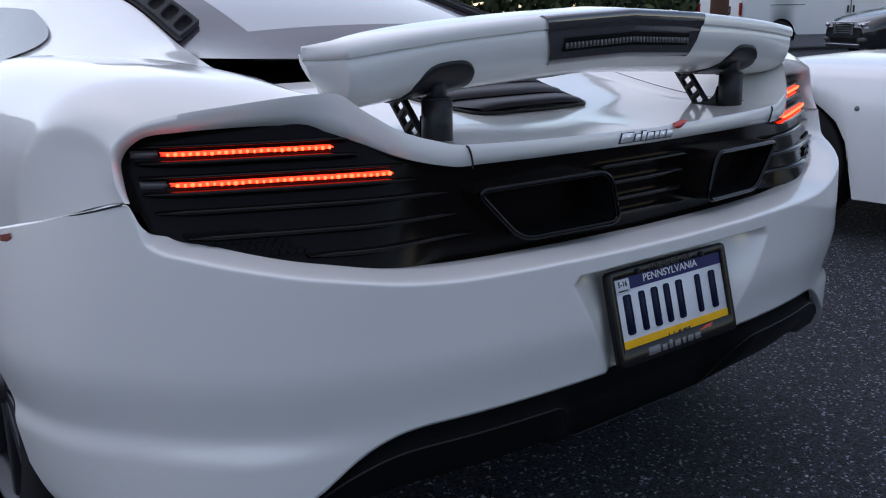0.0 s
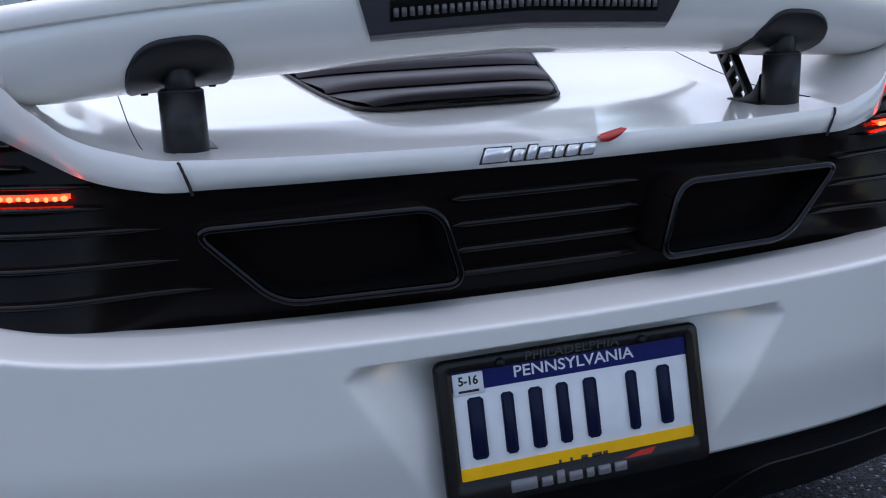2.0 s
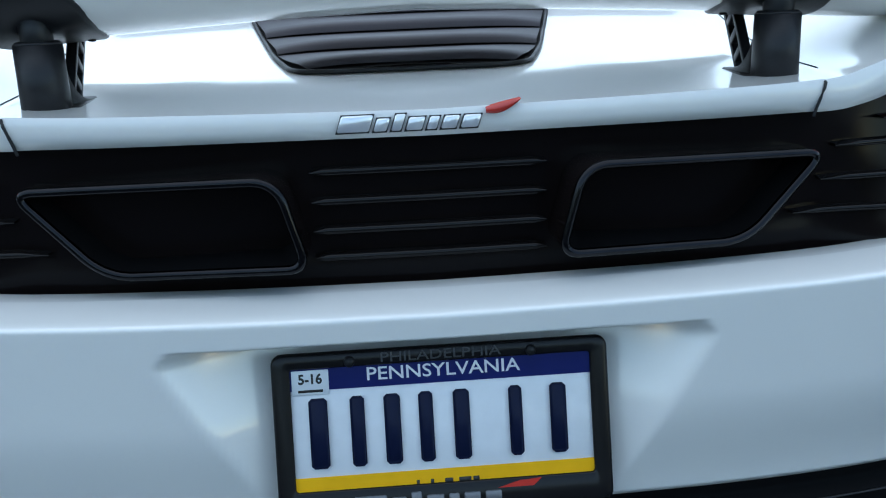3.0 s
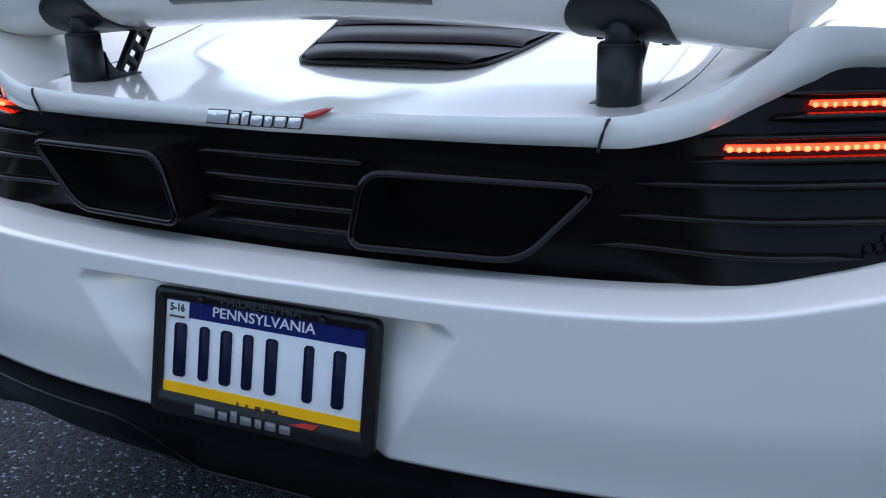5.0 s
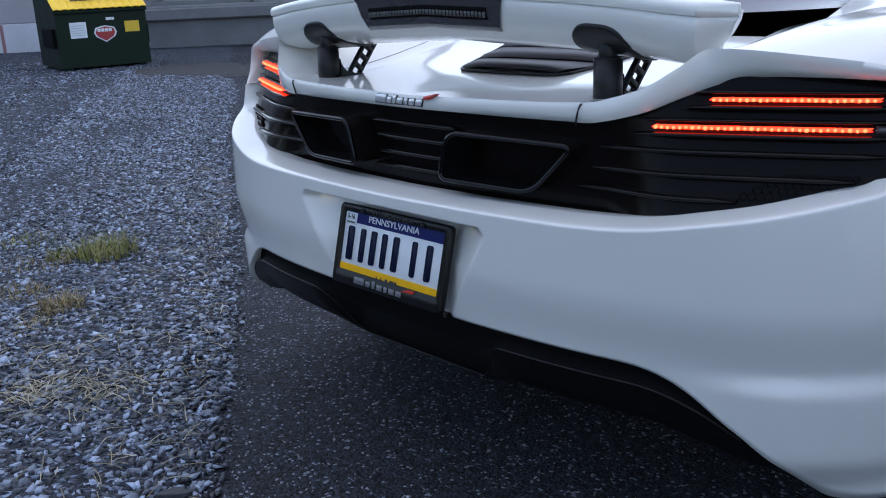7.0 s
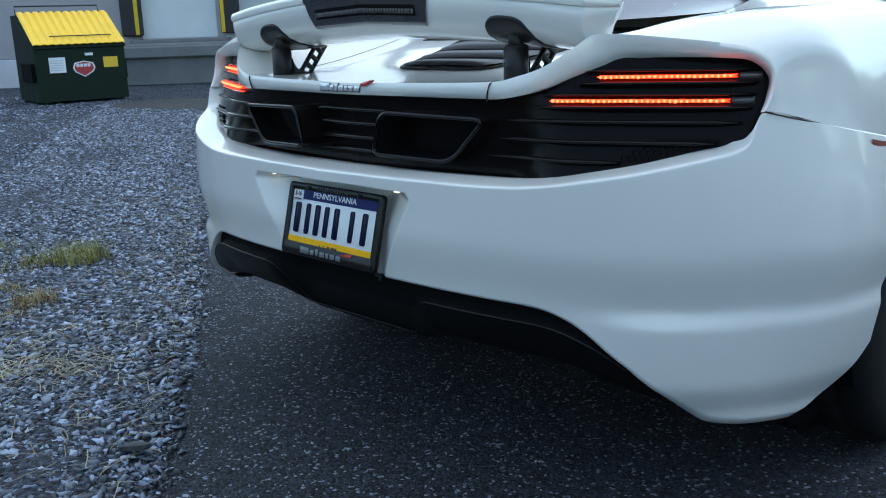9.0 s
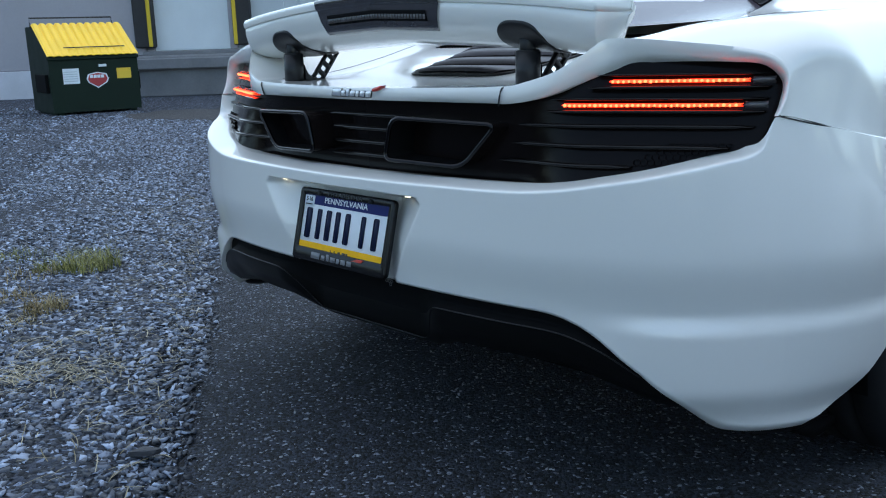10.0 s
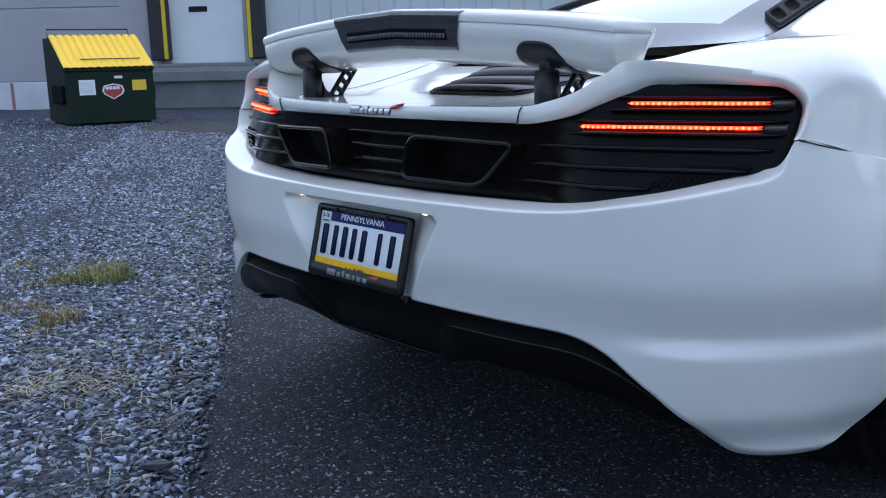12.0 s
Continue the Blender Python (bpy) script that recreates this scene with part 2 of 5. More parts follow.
def arch_y(z):
    z = np.asarray(z, float)
    up = WHEEL_Y - np.sqrt(np.clip(ARCH_R**2 - (z - WHEEL_Z) ** 2, .119, None))
    return np.where(z < WHEEL_Z, .330 + .177 * ((np.clip(z, .222, .345) - .222) / .123) ** .6, up)


def theta_at(y):
    return np.arccos(np.clip((YC - y) / BY, 0, 1) ** (PW / 2))


def build_bumper(car):
    nu, nv = 721, 84
    s = np.linspace(-1, 1, nu)
    xp0, _ = plan(s * theta_at(.547))
    zt, zb = bumper_top(xp0), bumper_low(xp0)
    v = np.linspace(0, 1, nv) ** 1.8
    Z = zt[:, None] + (zb - zt)[:, None] * v[None, :]
    TH = s[:, None] * theta_at(arch_y(Z))
    X, Y = plan(TH)
    h = zt[:, None] - Z
    d = ledge_in(xp0)[:, None] * smooth_curve(h, [0, .003, .006, .0078, .010, .0145, 1.0], [1, .55, .14, .042, .008, 0, 0])
    d = d + .020 * ease(.56, .43, Z)                                     # tucks in towards the lower edge
    nx, ny = plan_normal(X, Y)
    corner = ease(.60, .78, np.abs(X)) * np.maximum(np.abs(ny), .5)
    d = d - .020 * corner * ease(.455, .415, Z)                          # the lower corners stand out under a soft crease
    d = d + .035 * corner * ease(.315, .235, Z)
    d = d - .010 * np.sin(np.pi * np.clip((Z - .25) / .54, 0, 1)) * ease(.55, .75, np.abs(X))      # gently barrelled sides
    d = d - .024 * np.sin(np.pi * np.clip((Z - .25) / .54, 0, 1)) * ease(.87, .958, np.abs(X))
    # number plate recess with slanting side facets
    half = .170 + .104 * np.clip((Z - .455) / .172, 0, 1.2) - .020 * ease(.612, .636, Z) ** 2
    inside = half - np.abs(X)
    dep = np.minimum(np.minimum(inside * .62, (.636 - Z) * 5.0), .078 * np.clip((Z - .425) / .10, 0, 1))
    dep = np.where((inside > 0) & (Z < .636) & (Z > .43), np.clip(dep, 0, None), 0)
    X, Y = X - nx * d, Y - ny * d + dep
    P = np.stack([X, Y, Z], 2)
    inner = P[:, :1] + np.stack([0 * xp0, .035 + .05 * ease(.82, .86, np.abs(xp0)) * ease(.90, .87, np.abs(xp0)), 0 * xp0 - .004], 1)[:, None]
    low = P[:, -1:] + np.stack([-nx[:, -1:] * .03, -ny[:, -1:] * .03, 0 * nx[:, -1:] + .012], 2)
    P = np.concatenate([inner, P, low], 1)
    return sheet("rear_bumper", P, WHITE, car, flip=True)


# tail lip, brow and top of the body: knots from the middle outwards and round the lamp
EDGE_X = [0, .25, .395, .447, .498, .545, .593, .635, .71, .785, .831, .854, .862, .865]
EDGE_Y = [.048, .056, .072, .078, .098, .138, .180, .203, .222, .243, .262, .280, .258, .237]
EDGE_Z = [.815, .816, .816, .821, .834, .856, .877, .886, .888, .886, .880, .853, .818, .797]
CREST_X = [0, .25, .40, .455, .505, .545, .578, .63, .71, .785, .846, .874, .877, .873]
CREST_Y = [.046, .054, .070, .081, .100, .130, .163, .182, .206, .232, .250, .258, .252, .238]
CREST_Z = [.838, .842, .846, .856, .873, .902, .929, .927, .918, .908, .893, .862, .828, .798]
FULL_X = [0, .25, .40, .46, .52, .57, .615, .66, .74, .82, .885, .928, .950, .955]
WALL_W = [0, 0, 0, .12, .42, .78, .96, 1, 1, 1, 1, 1, 1, 1]
DROP = [0, 0, 0, 0, 0, .02, .03, .026, 0, .016, .115, .33, .66, 1.0]


def deck_z(y):
    return smooth_curve(y, [0, .165, .35, .50, .75, 1.0, 1.35, 2.2, 3.0, 3.44, 3.9, 4.3, 4.5], [.840, .8445, .853, .875, .922, .930, .86, .80, .80, .75, .67, .56, .46])


def haunch_z(y):
    return smooth_curve(y, [0, .17, .35, .52, .8, 1.1, 1.45, 2.2, 3.0, 3.44, 3.9, 4.3, 4.5], [.92, .934, .957, .970, .976, .950, .885, .82, .81, .83, .75, .58, .46])


def seam_z(y):
    return smooth_curve(y, [.2, .238, .277, .367, .512, .62, .9, 1.4, 3.0, 4.1, 4.5], [.800, .797, .786, .764, .731, .718, .70, .69, .66, .56, .42])


def width_at(y):
    return smooth_curve(y, [0, .42, .85, 1.5, 2.2, 3.0, 3.5, 4.1, 4.35, 4.5], [1, 1, 1.015, .985, .95, .96, 1.0, .94, .83, .66])


def body_lane(k, y, yc, K):
    fx = smooth_curve(k, range(14), FULL_X) * width_at(y)
    w = smooth_curve(k, range(14), WALL_W) * ease(1.5, 1.15, y) + ease(1.15, 1.5, y)
    hz = haunch_z(y)
    z = deck_z(y) * (1 - w) + (hz - smooth_curve(k, range(14), DROP) * (hz - seam_z(y))) * w
    e = ease(9.5, 11.5, k)
    fx = fx * (1 - e) + e * np.minimum(fx, AX * (1 - np.clip((YC - np.minimum(y, .72)) / BY, 0, 1) ** PW) ** (1 / PW) - .004 * (13 - k))
    t = np.clip((y - yc) / (.15 + .2 * ease(4.0, 2.2, k)), 0, 1)
    out = ease(3.5, 6.0, k)
    b = out * (1 - (1 - t) ** 2.2) + (1 - out) * t * t * (3 - 2 * t)
    return np.stack([K[..., 0] * (1 - b) + fx * b, y, K[..., 2] * (1 - b) + z * b], -1)


def build_top(car, k0, k1, y1, name, side, nk=60, ny=60, label="", mirror_centre=False):
    k = np.linspace(k0, k1, nk)
    E = np.stack([smooth_curve(k, range(14), a) for a in (EDGE_X, EDGE_Y, EDGE_Z)], 1)
    K = np.stack([smooth_curve(k, range(14), a) for a in (CREST_X, CREST_Y, CREST_Z)], 1)
    rows = [E + np.stack([-.004 * ease(9.5, 12, k), .03 + .045 * ease(9.5, 12, k), 0 * k], 1), E, E + (K - E) * .45, E + (K - E) * .82]
    f = np.linspace(0, 1, ny) ** 1.8
    for t in f:
        y = K[:, 1] + .004 + t * (y1 - K[:, 1])
        rows.append(body_lane(k, y, K[:, 1], K) + (np.array([0, 0, .002]) if t == 0 else 0))
    P = np.stack(rows, 1)
    if mirror_centre:
        Q = P[::-1].copy()
        Q[..., 0] *= -1
        P = np.concatenate([Q, P[1:]], 0)
    elif side < 0:
        P = P.copy()
        P[..., 0] *= -1
    ob = sheet(name, P, WHITE, car, label, flip=(side < 0))
    nv = P.shape[1]
    crease = ob.data.attributes.new("sharp_edge", 'BOOLEAN', 'EDGE')
    kk = k if not mirror_centre else np.concatenate([k[::-1], k[1:]])
    flags = [(e.vertices[0] % nv == 4 and e.vertices[1] % nv == 4 and kk[e.vertices[0] // nv] < 9.0) for e in ob.data.edges]
    crease.data.foreach_set("value", flags)
    return ob


def build_side(car, side):
    ys = np.concatenate([np.linspace(.478, 1.22, 60), np.linspace(1.24, 3.09, 40), np.linspace(3.11, 3.89, 50), np.linspace(3.91, 4.5, 16)])
    low = np.full_like(ys, .19)
    for yc in (WHEEL_Y, 3.495):
        r = ARCH_R**2 - (ys - yc) ** 2
        low = np.where(r > 0, np.maximum(low, WHEEL_Z + np.sqrt(np.clip(r, 0, None))), low)
    low = np.maximum(low, .19 + .1 * ease(4.2, 4.5, ys))
    low = np.minimum(np.where(ys < .6, np.maximum(low, .50), low), seam_z(ys) - .012)
    v = np.linspace(0, 1, 18)
    Z = seam_z(ys)[:, None] + (low - seam_z(ys))[:, None] * v
    X = (.955 * width_at(ys))[:, None] - .05 * ease(.5, .2, Z) - .03 * np.sin(np.pi * np.clip((Z - .3) / .45, 0, 1)) * (ease(1.3, 1.8, ys) * ease(3.1, 2.6, ys))[:, None]
    P = np.stack([side * X, np.repeat(ys[:, None], 18, 1), Z], 2)
    rim = P[:, -1:] - np.array([side * .04, 0, -.004])
    return sheet("body_side", np.concatenate([P, rim], 1), WHITE, car, flip=side > 0)


def exhaust(car, side):
    xs = np.array([.401, .320, .123, .146])
    zs = np.array([.778, .693, .699, .785])
    n = 12
    pts = []
    for i in range(4):
        p, q, r = [np.array([xs[j % 4], zs[j % 4]]) for j in (i - 1, i, i + 1)]
        ra = (.022, .030, .020, .026)[i]
        a, b = q + (p - q) / np.linalg.norm(p - q) * ra, q + (r - q) / np.linalg.norm(r - q) * ra
        for t in np.linspace(0, 1, n):
            pts.append(a * (1 - t) ** 2 + 2 * q * t * (1 - t) + b * t * t)
    pts = np.array(pts)

    def ring(sc, y):
        c = pts.mean(0)
        q = c + (pts - c) * sc
        yy = .014 + .041 * np.clip((pts[:, 0] - .134) / .262, 0, 1) + y
        return np.stack([side * q[:, 0], yy, q[:, 1]], 1)
    tip = new("exhaust_tip")
    tip.parent = car
    tip["label"] = "dark trapezoid exhaust outlet with a thin metal rim"
    P = np.stack([ring(1.05, .09), ring(1.035, .02), ring(1.03, .004)], 1)
    sheet("shroud", P, PIANO, tip, closed=True, flip=side > 0)
    tube("rim", ring(1.0, 0), .0048, RIM_METAL, tip, closed=True, label="thin dark chrome rim")
    # duct and its closed end near-black; the hollow's dark is in the colour
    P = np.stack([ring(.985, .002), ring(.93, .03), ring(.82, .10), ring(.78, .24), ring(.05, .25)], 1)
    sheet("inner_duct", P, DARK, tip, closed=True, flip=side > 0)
    return tip


def fin(name, parent, x0, x1, z, dy, height, depth, material, label="", n=40, taper=.03):
    """A thin blade that follows the black panel from x0 to x1."""
    x = np.linspace(x0, x1, n)
    zz = z + 0 * x
    e = np.clip(np.minimum(x - min(x0, x1), max(x0, x1) - x) / taper, .15, 1)
    y = panel_y(x, zz) - dy
    back = y + depth
    P = np.stack([np.stack([x, back, zz + height * .5], 1), np.stack([x, y + .25 * height, zz + height * .5 * e], 1), np.stack([x, y, zz + height * .18 * e], 1),
                  np.stack([x, y, zz - height * .3 * e], 1), np.stack([x, y + .003, zz - height * .5 * e], 1), np.stack([x, back, zz - height * .5], 1)], 1)
    return sheet(name, P, material, parent, label, flip=x1 < x0)


def lamp(car, side):
    lm = new("tail_lamp")
    lm.parent = car
    lm["label"] = "smoked tail lamp with two lit red light strips"
    dot = None
    rng = random.Random(7)
    for z, xi, xo, nd in ((.855, .588, .806, 24), (.8135, .514, .803, 32)):
        strip = fin("light_strip", lm, side * xi, side * xo, z, .012, .0052, .012, LED_GLOW, "lit red light strip", n=30, taper=.001)
        fin("unlit_end", lm, side * (xo + .003), side * (xo + .034), z, .006, .012, .004, LENS_GREY, "grey unlit lens end", n=8, taper=.004)
        for i in range(nd):
            x = side * (xi + .006 + (xo - xi - .012) * i / (nd - 1))
            if dot is None:
                bm = bmesh.new()
                bmesh.ops.create_uvsphere(bm, u_segments=8, v_segments=6, radius=.0029)
                ob = part("diode", bm, LED, strip)
                dot = ob.data
            else:
                ob = new("diode", dot)
                ob.parent = strip
            ob.location = (x, float(panel_y(x, z)) - .012, z + rng.uniform(-.0006, .0006))
            q = rng.uniform(.85, 1.1)
            ob.scale = (q * rng.uniform(.8, 1.25), q, q)
        fin("lamp_blade", lm, side * (xi - .02), side * .838, z + .011, .016, .004, .03, FIN, n=30)
        fin("lamp_blade", lm, side * (xi - .03), side * .838, z - .011, .018, .005, .03, FIN, n=30)
    return lm


def strut(car_wing, side):
    st = new("wing_strut")
    st.parent = car_wing
    st["label"] = "black telescopic wing strut with a perforated link"
    X, Y = side * .391, .163
    bm = bmesh.new()
    cyl(bm, (X, Y, .826), (X, Y, .911), .0255, .0245, 32)
    cyl(bm, (X, Y, .911), (X, Y, .914), .0245, .021, 32)
    part("sleeve", bm, SATIN, st)
    bm = bmesh.new()
    cyl(bm, (X, Y, .88), (X, Y, .960), .0165, .0165, 24)
    part("rod", bm, SATIN, st)
    # foot plate lying in the deck
    bm = bmesh.new()
    box(bm, X - side * .020 - .016, Y - .004, .834, X - side * .020 + .016, Y + .075, .846, .004)
    part("foot_plate", bm, SATIN, st)
    # boot that flows from the sleeve into the foot
    t = np.linspace(0, 1, 12)
    cy, cz = Y + .020 + .055 * t**1.6, .886 - .038 * (1 - (1 - t) ** 2.4)
    cx = X - side * .020 * t
    hw = .019 - .006 * t
    G = np.stack([np.stack([cx - hw, cy, 0 * t + .842], 1), np.stack([cx - hw, cy, cz - .003], 1), np.stack([cx - hw * .7, cy, cz], 1),
                  np.stack([cx + hw * .7, cy, cz], 1), np.stack([cx + hw, cy, cz - .003], 1), np.stack([cx + hw, cy, 0 * t + .842], 1)], 1)
    sheet("boot", G, SATIN, st)
    # perforated link, leaning forward
    a, b = Vector((X - side * .008, .224, .843)), Vector((X - side * .004, .292, .922))
    d = b - a
    L = d.length
    m = Matrix.Translation(a) @ d.to_track_quat('Z', 'X').to_matrix().to_4x4()
    bm = bmesh.new()
    w, t = .013, .006
    for sgn in (-1, 1):
        box(bm, sgn * w - .0035, -t, 0, sgn * w + .0035, t, L, .0015, m)
    for i in range(5):
        zz = L * (i + .0) / 4.0
        box(bm, -w, -t, zz - .005, w, t, zz + .005, .0015, m)
    part("link", bm, SATIN, st, "black perforated link")
    return st


def wing_section(x):
    """Points round the wing's section at x, from the upper trailing edge backwards and under."""
    a = np.abs(x)
    yt = smooth_curve(a, [0, .2, .4, .5, .571, .62], [.099, .104, .118, .126, .137, .145]) + .93 * np.clip(a - .571, 0, None)
    zt = smooth_curve(a, [0, .2, .4, .5, .571, .614], [1.043, 1.034, 1.0195, 1.009, .999, .992])
    chord = smooth_curve(a, [0, .30, .42, .50, .571, .600, .614], [.30, .28, .25, .20, .105, .040, .016])
    fall = smooth_curve(a, [0, .40, .50, .571, .600, .614], [.116, .112, .109, .092, .068, .045])
    run = np.minimum(smooth_curve(a, [0, .45, .571, .614], [1, 1, .62, .34]), chord / .26)
    yl, zl = yt + chord, zt - .045 * np.minimum(1, chord / .10) - .012 * ease(.58, .614, a)
    f = fall / .112
    pts = [(yt + .40 * chord, zt + .006), (yt + .16 * chord, zt + .004), (yt + .04 * chord + .002, zt + .001), (yt + .0025, zt - .003), (yt, zt - .009), (yt + .0015, zt - .0195 * f**.5),
           (yt + .0065, zt - .0220 * f**.5), (yt + .0045, zt - .0250 * f**.5),
           (yt + .009 * run, zt - .048 * f), (yt + .019 * run, zt - .071 * f), (yt + .036 * run, zt - .088 * f), (yt + .066 * run, zt - .101 * f), (yt + .108 * run, zt - .1095 * f), (yt + .155 * run, zt - .112 * f),
           (np.minimum(yt + .215 * run, yl - .12 * chord), zt - .101 * f), (yl - .04 * chord, zl - .010), (yl, zl), (yl - .06 * chord, zl + .014), (yt + .70 * chord, zt - .008)]
    return np.stack([np.stack([x, p[0], p[1]], 1) for p in pts], 1)


def build_wing(car):
    wg = new("rear_wing")
    wg.parent = car
    wg["label"] = "raised white rear wing on two black struts"
    xe = np.concatenate([np.linspace(0, .56, 40), np.linspace(.565, .571, 3), np.linspace(.574, .614, 20)])
    x = np.concatenate([-xe[::-1], xe[1:]])
    P = wing_section(x)
    deep = np.clip((P[:, 4:5, 2] - .004 - P[:, :, 2]) / .080, 0, 1)
    waist = ease(.545, .614, np.abs(x))[:, None] * (.012 * np.sin(np.pi * deep) + .030 * deep**2)
    P[:, :, 0] -= np.sign(x)[:, None] * waist
    P = np.concatenate([P, P[:, :1]], 1)
    caps = []
    for row, sgn in ((P[0], -1), (P[-1], 1)):
        c = row.mean(0)
        caps.append([c + (row - c) * q + np.array([sgn * o, 0, 0]) for q, o in ((.97, .0010), (.88, .0020), (.0, .0022))])
    P = np.concatenate([np.array(caps[0][::-1]), P, np.array(caps[1])], 0)
    blade = sheet("blade", P, WHITE, wg)
    blade.data.set_sharp_from_angle(angle=radians(52))
    # dark centre lens on the rear face
    def face(xx, u, out):
        """A point on the rear face, u 0 at the upper edge to 1 at the lower."""
        q = wing_section(xx)[:, 2:11]
        seg = np.linalg.norm(np.diff(q, axis=1), axis=2)
        acc = np.concatenate([np.zeros((len(xx), 1)), np.cumsum(seg, 1)], 1)
        res = []
        for k in range(len(xx)):
            tgt = u * acc[k, -1]
            p = np.array([np.interp(tgt, acc[k], q[k, :, c]) for c in range(3)])
            res.append(p + np.array([0, -.75, -.55 if u > .2 else .4]) * out)
        return np.array(res)

    xs = np.linspace(-1, 1, 41)
    rows = [face(xs * .212, .02, -.004)] + [face(xs * (.214 - .034 * u), u, .004) for u in np.linspace(.02, .85, 20)] + [face(xs * .184, .85, -.004)]
    lens = sheet("brake_lens", np.stack(rows, 1), LENS_DARK, wg, "smoked unlit centre brake lamp", flip=False)
    xr = np.linspace(-.166, .166, 41)
    strip = sheet("diode_strip", np.stack([face(xr, .43, .0045), face(xr, .45, .0065), face(xr, .62, .0065), face(xr, .64, .0045)], 1), DARK, wg, "dark row of unlit diodes")
    me = None
    for i in range(36):
        x0 = -.160 + .320 * i / 35
        c = face(np.array([x0]), .535, .0072)[0]
        if me is None:
            bm = bmesh.new()
            box(bm, -.0028, -.002, -.0050, .0028, .002, .0050, .001, seg=1)
            ob = part("diode", bm, LENS_GREY, strip)
            me = ob.data
        else:
            ob = new("diode", me)
            ob.parent = strip
        ob.location = c
    # shoe plates under the wing
    for side in (-1, 1):
        th = np.linspace(0, 2 * np.pi, 41)[:-1]
        rings = []
        for sc, off in ((1.0, .006), (1.0, -.0015), (.96, -.003), (.92, -.003), (.6, -.0035), (.0, -.0035)):
            px = side * .390 + .058 * sc * np.sign(np.cos(th)) * np.abs(np.cos(th)) ** .62
            v = sc * np.sign(np.sin(th)) * np.abs(np.sin(th)) ** .8
            s2 = wing_section(px)
            idx = 10.75 + 2.65 * v
            i0 = idx.astype(int)
            f = (idx - i0)[:, None]
            r = np.arange(len(px))
            q = s2[r, i0] * (1 - f) + s2[r, i0 + 1] * f
            rings.append(q + np.stack([0 * v, off * (.7 - .5 * v), off + 0 * v], 1))
        sheet("shoe_plate", np.stack(rings, 1), SATIN, wg, "black rounded mounting plate", closed=True)
        for dx in (-.038, .038):
            q = wing_section(np.array([side * .390 + dx]))[0]
            bm = bmesh.new()
            cyl(bm, (q[12, 0], q[12, 1], q[12, 2] + .004), (q[12, 0], q[12, 1] - .002, q[12, 2] - .0042), .0050, .0042, 14)
            part("plate_bolt", bm, DARK, wg)
        strut(wg, side)
    return wg


def louvre(car):
    lv = new("engine_louvre")
    lv.parent = car
    lv["label"] = "dark grey louvred engine cover panel"
    def half(y):
        return smooth_curve(y, [.328, .334, .346, .375, .55, .80], [.098, .128, .146, .160, .206, .262])
    y = np.concatenate([np.linspace(.328, .38, 14), np.linspace(.40, .80, 20)])
    u = np.linspace(-1, 1, 41)
    def surf(yy, uu, lift):
        return np.stack([uu * half(yy), yy + 0 * uu, deck_z(yy) + lift + .006 * (1 - uu**2)], -1)
    rim = [(-half(v), v) for v in y] + [(half(v), v) for v in y[::-1]]
    sheet("base", np.stack([surf(y, np.full_like(y, uu), .003) for uu in u], 0), DARK, lv, flip=False)
    loop = [(float(a), float(b), float(deck_z(b)) + .0035 + .006 * (1 - (a / float(half(b))) ** 2)) for a, b in rim]
    tube("surround", loop, .0030, SATIN, lv, closed=True, seg=8)
    for i in range(4):
        y0 = .340 + i * .098
        yy = np.array([y0 - .004, y0, y0 + .006, y0 + .026, y0 + .058, y0 + .090])
        lift = np.array([.004, .010, .0135, .012, .007, .002])
        P = np.stack([np.stack([uu * (half(yy) - .0035), yy + .006 * uu * uu, deck_z(yy) + (lift + .007) * (1 - .45 * uu**4)], 1) for uu in u], 0)
        sheet("slat", P, LOUVRE, lv)
    return lv


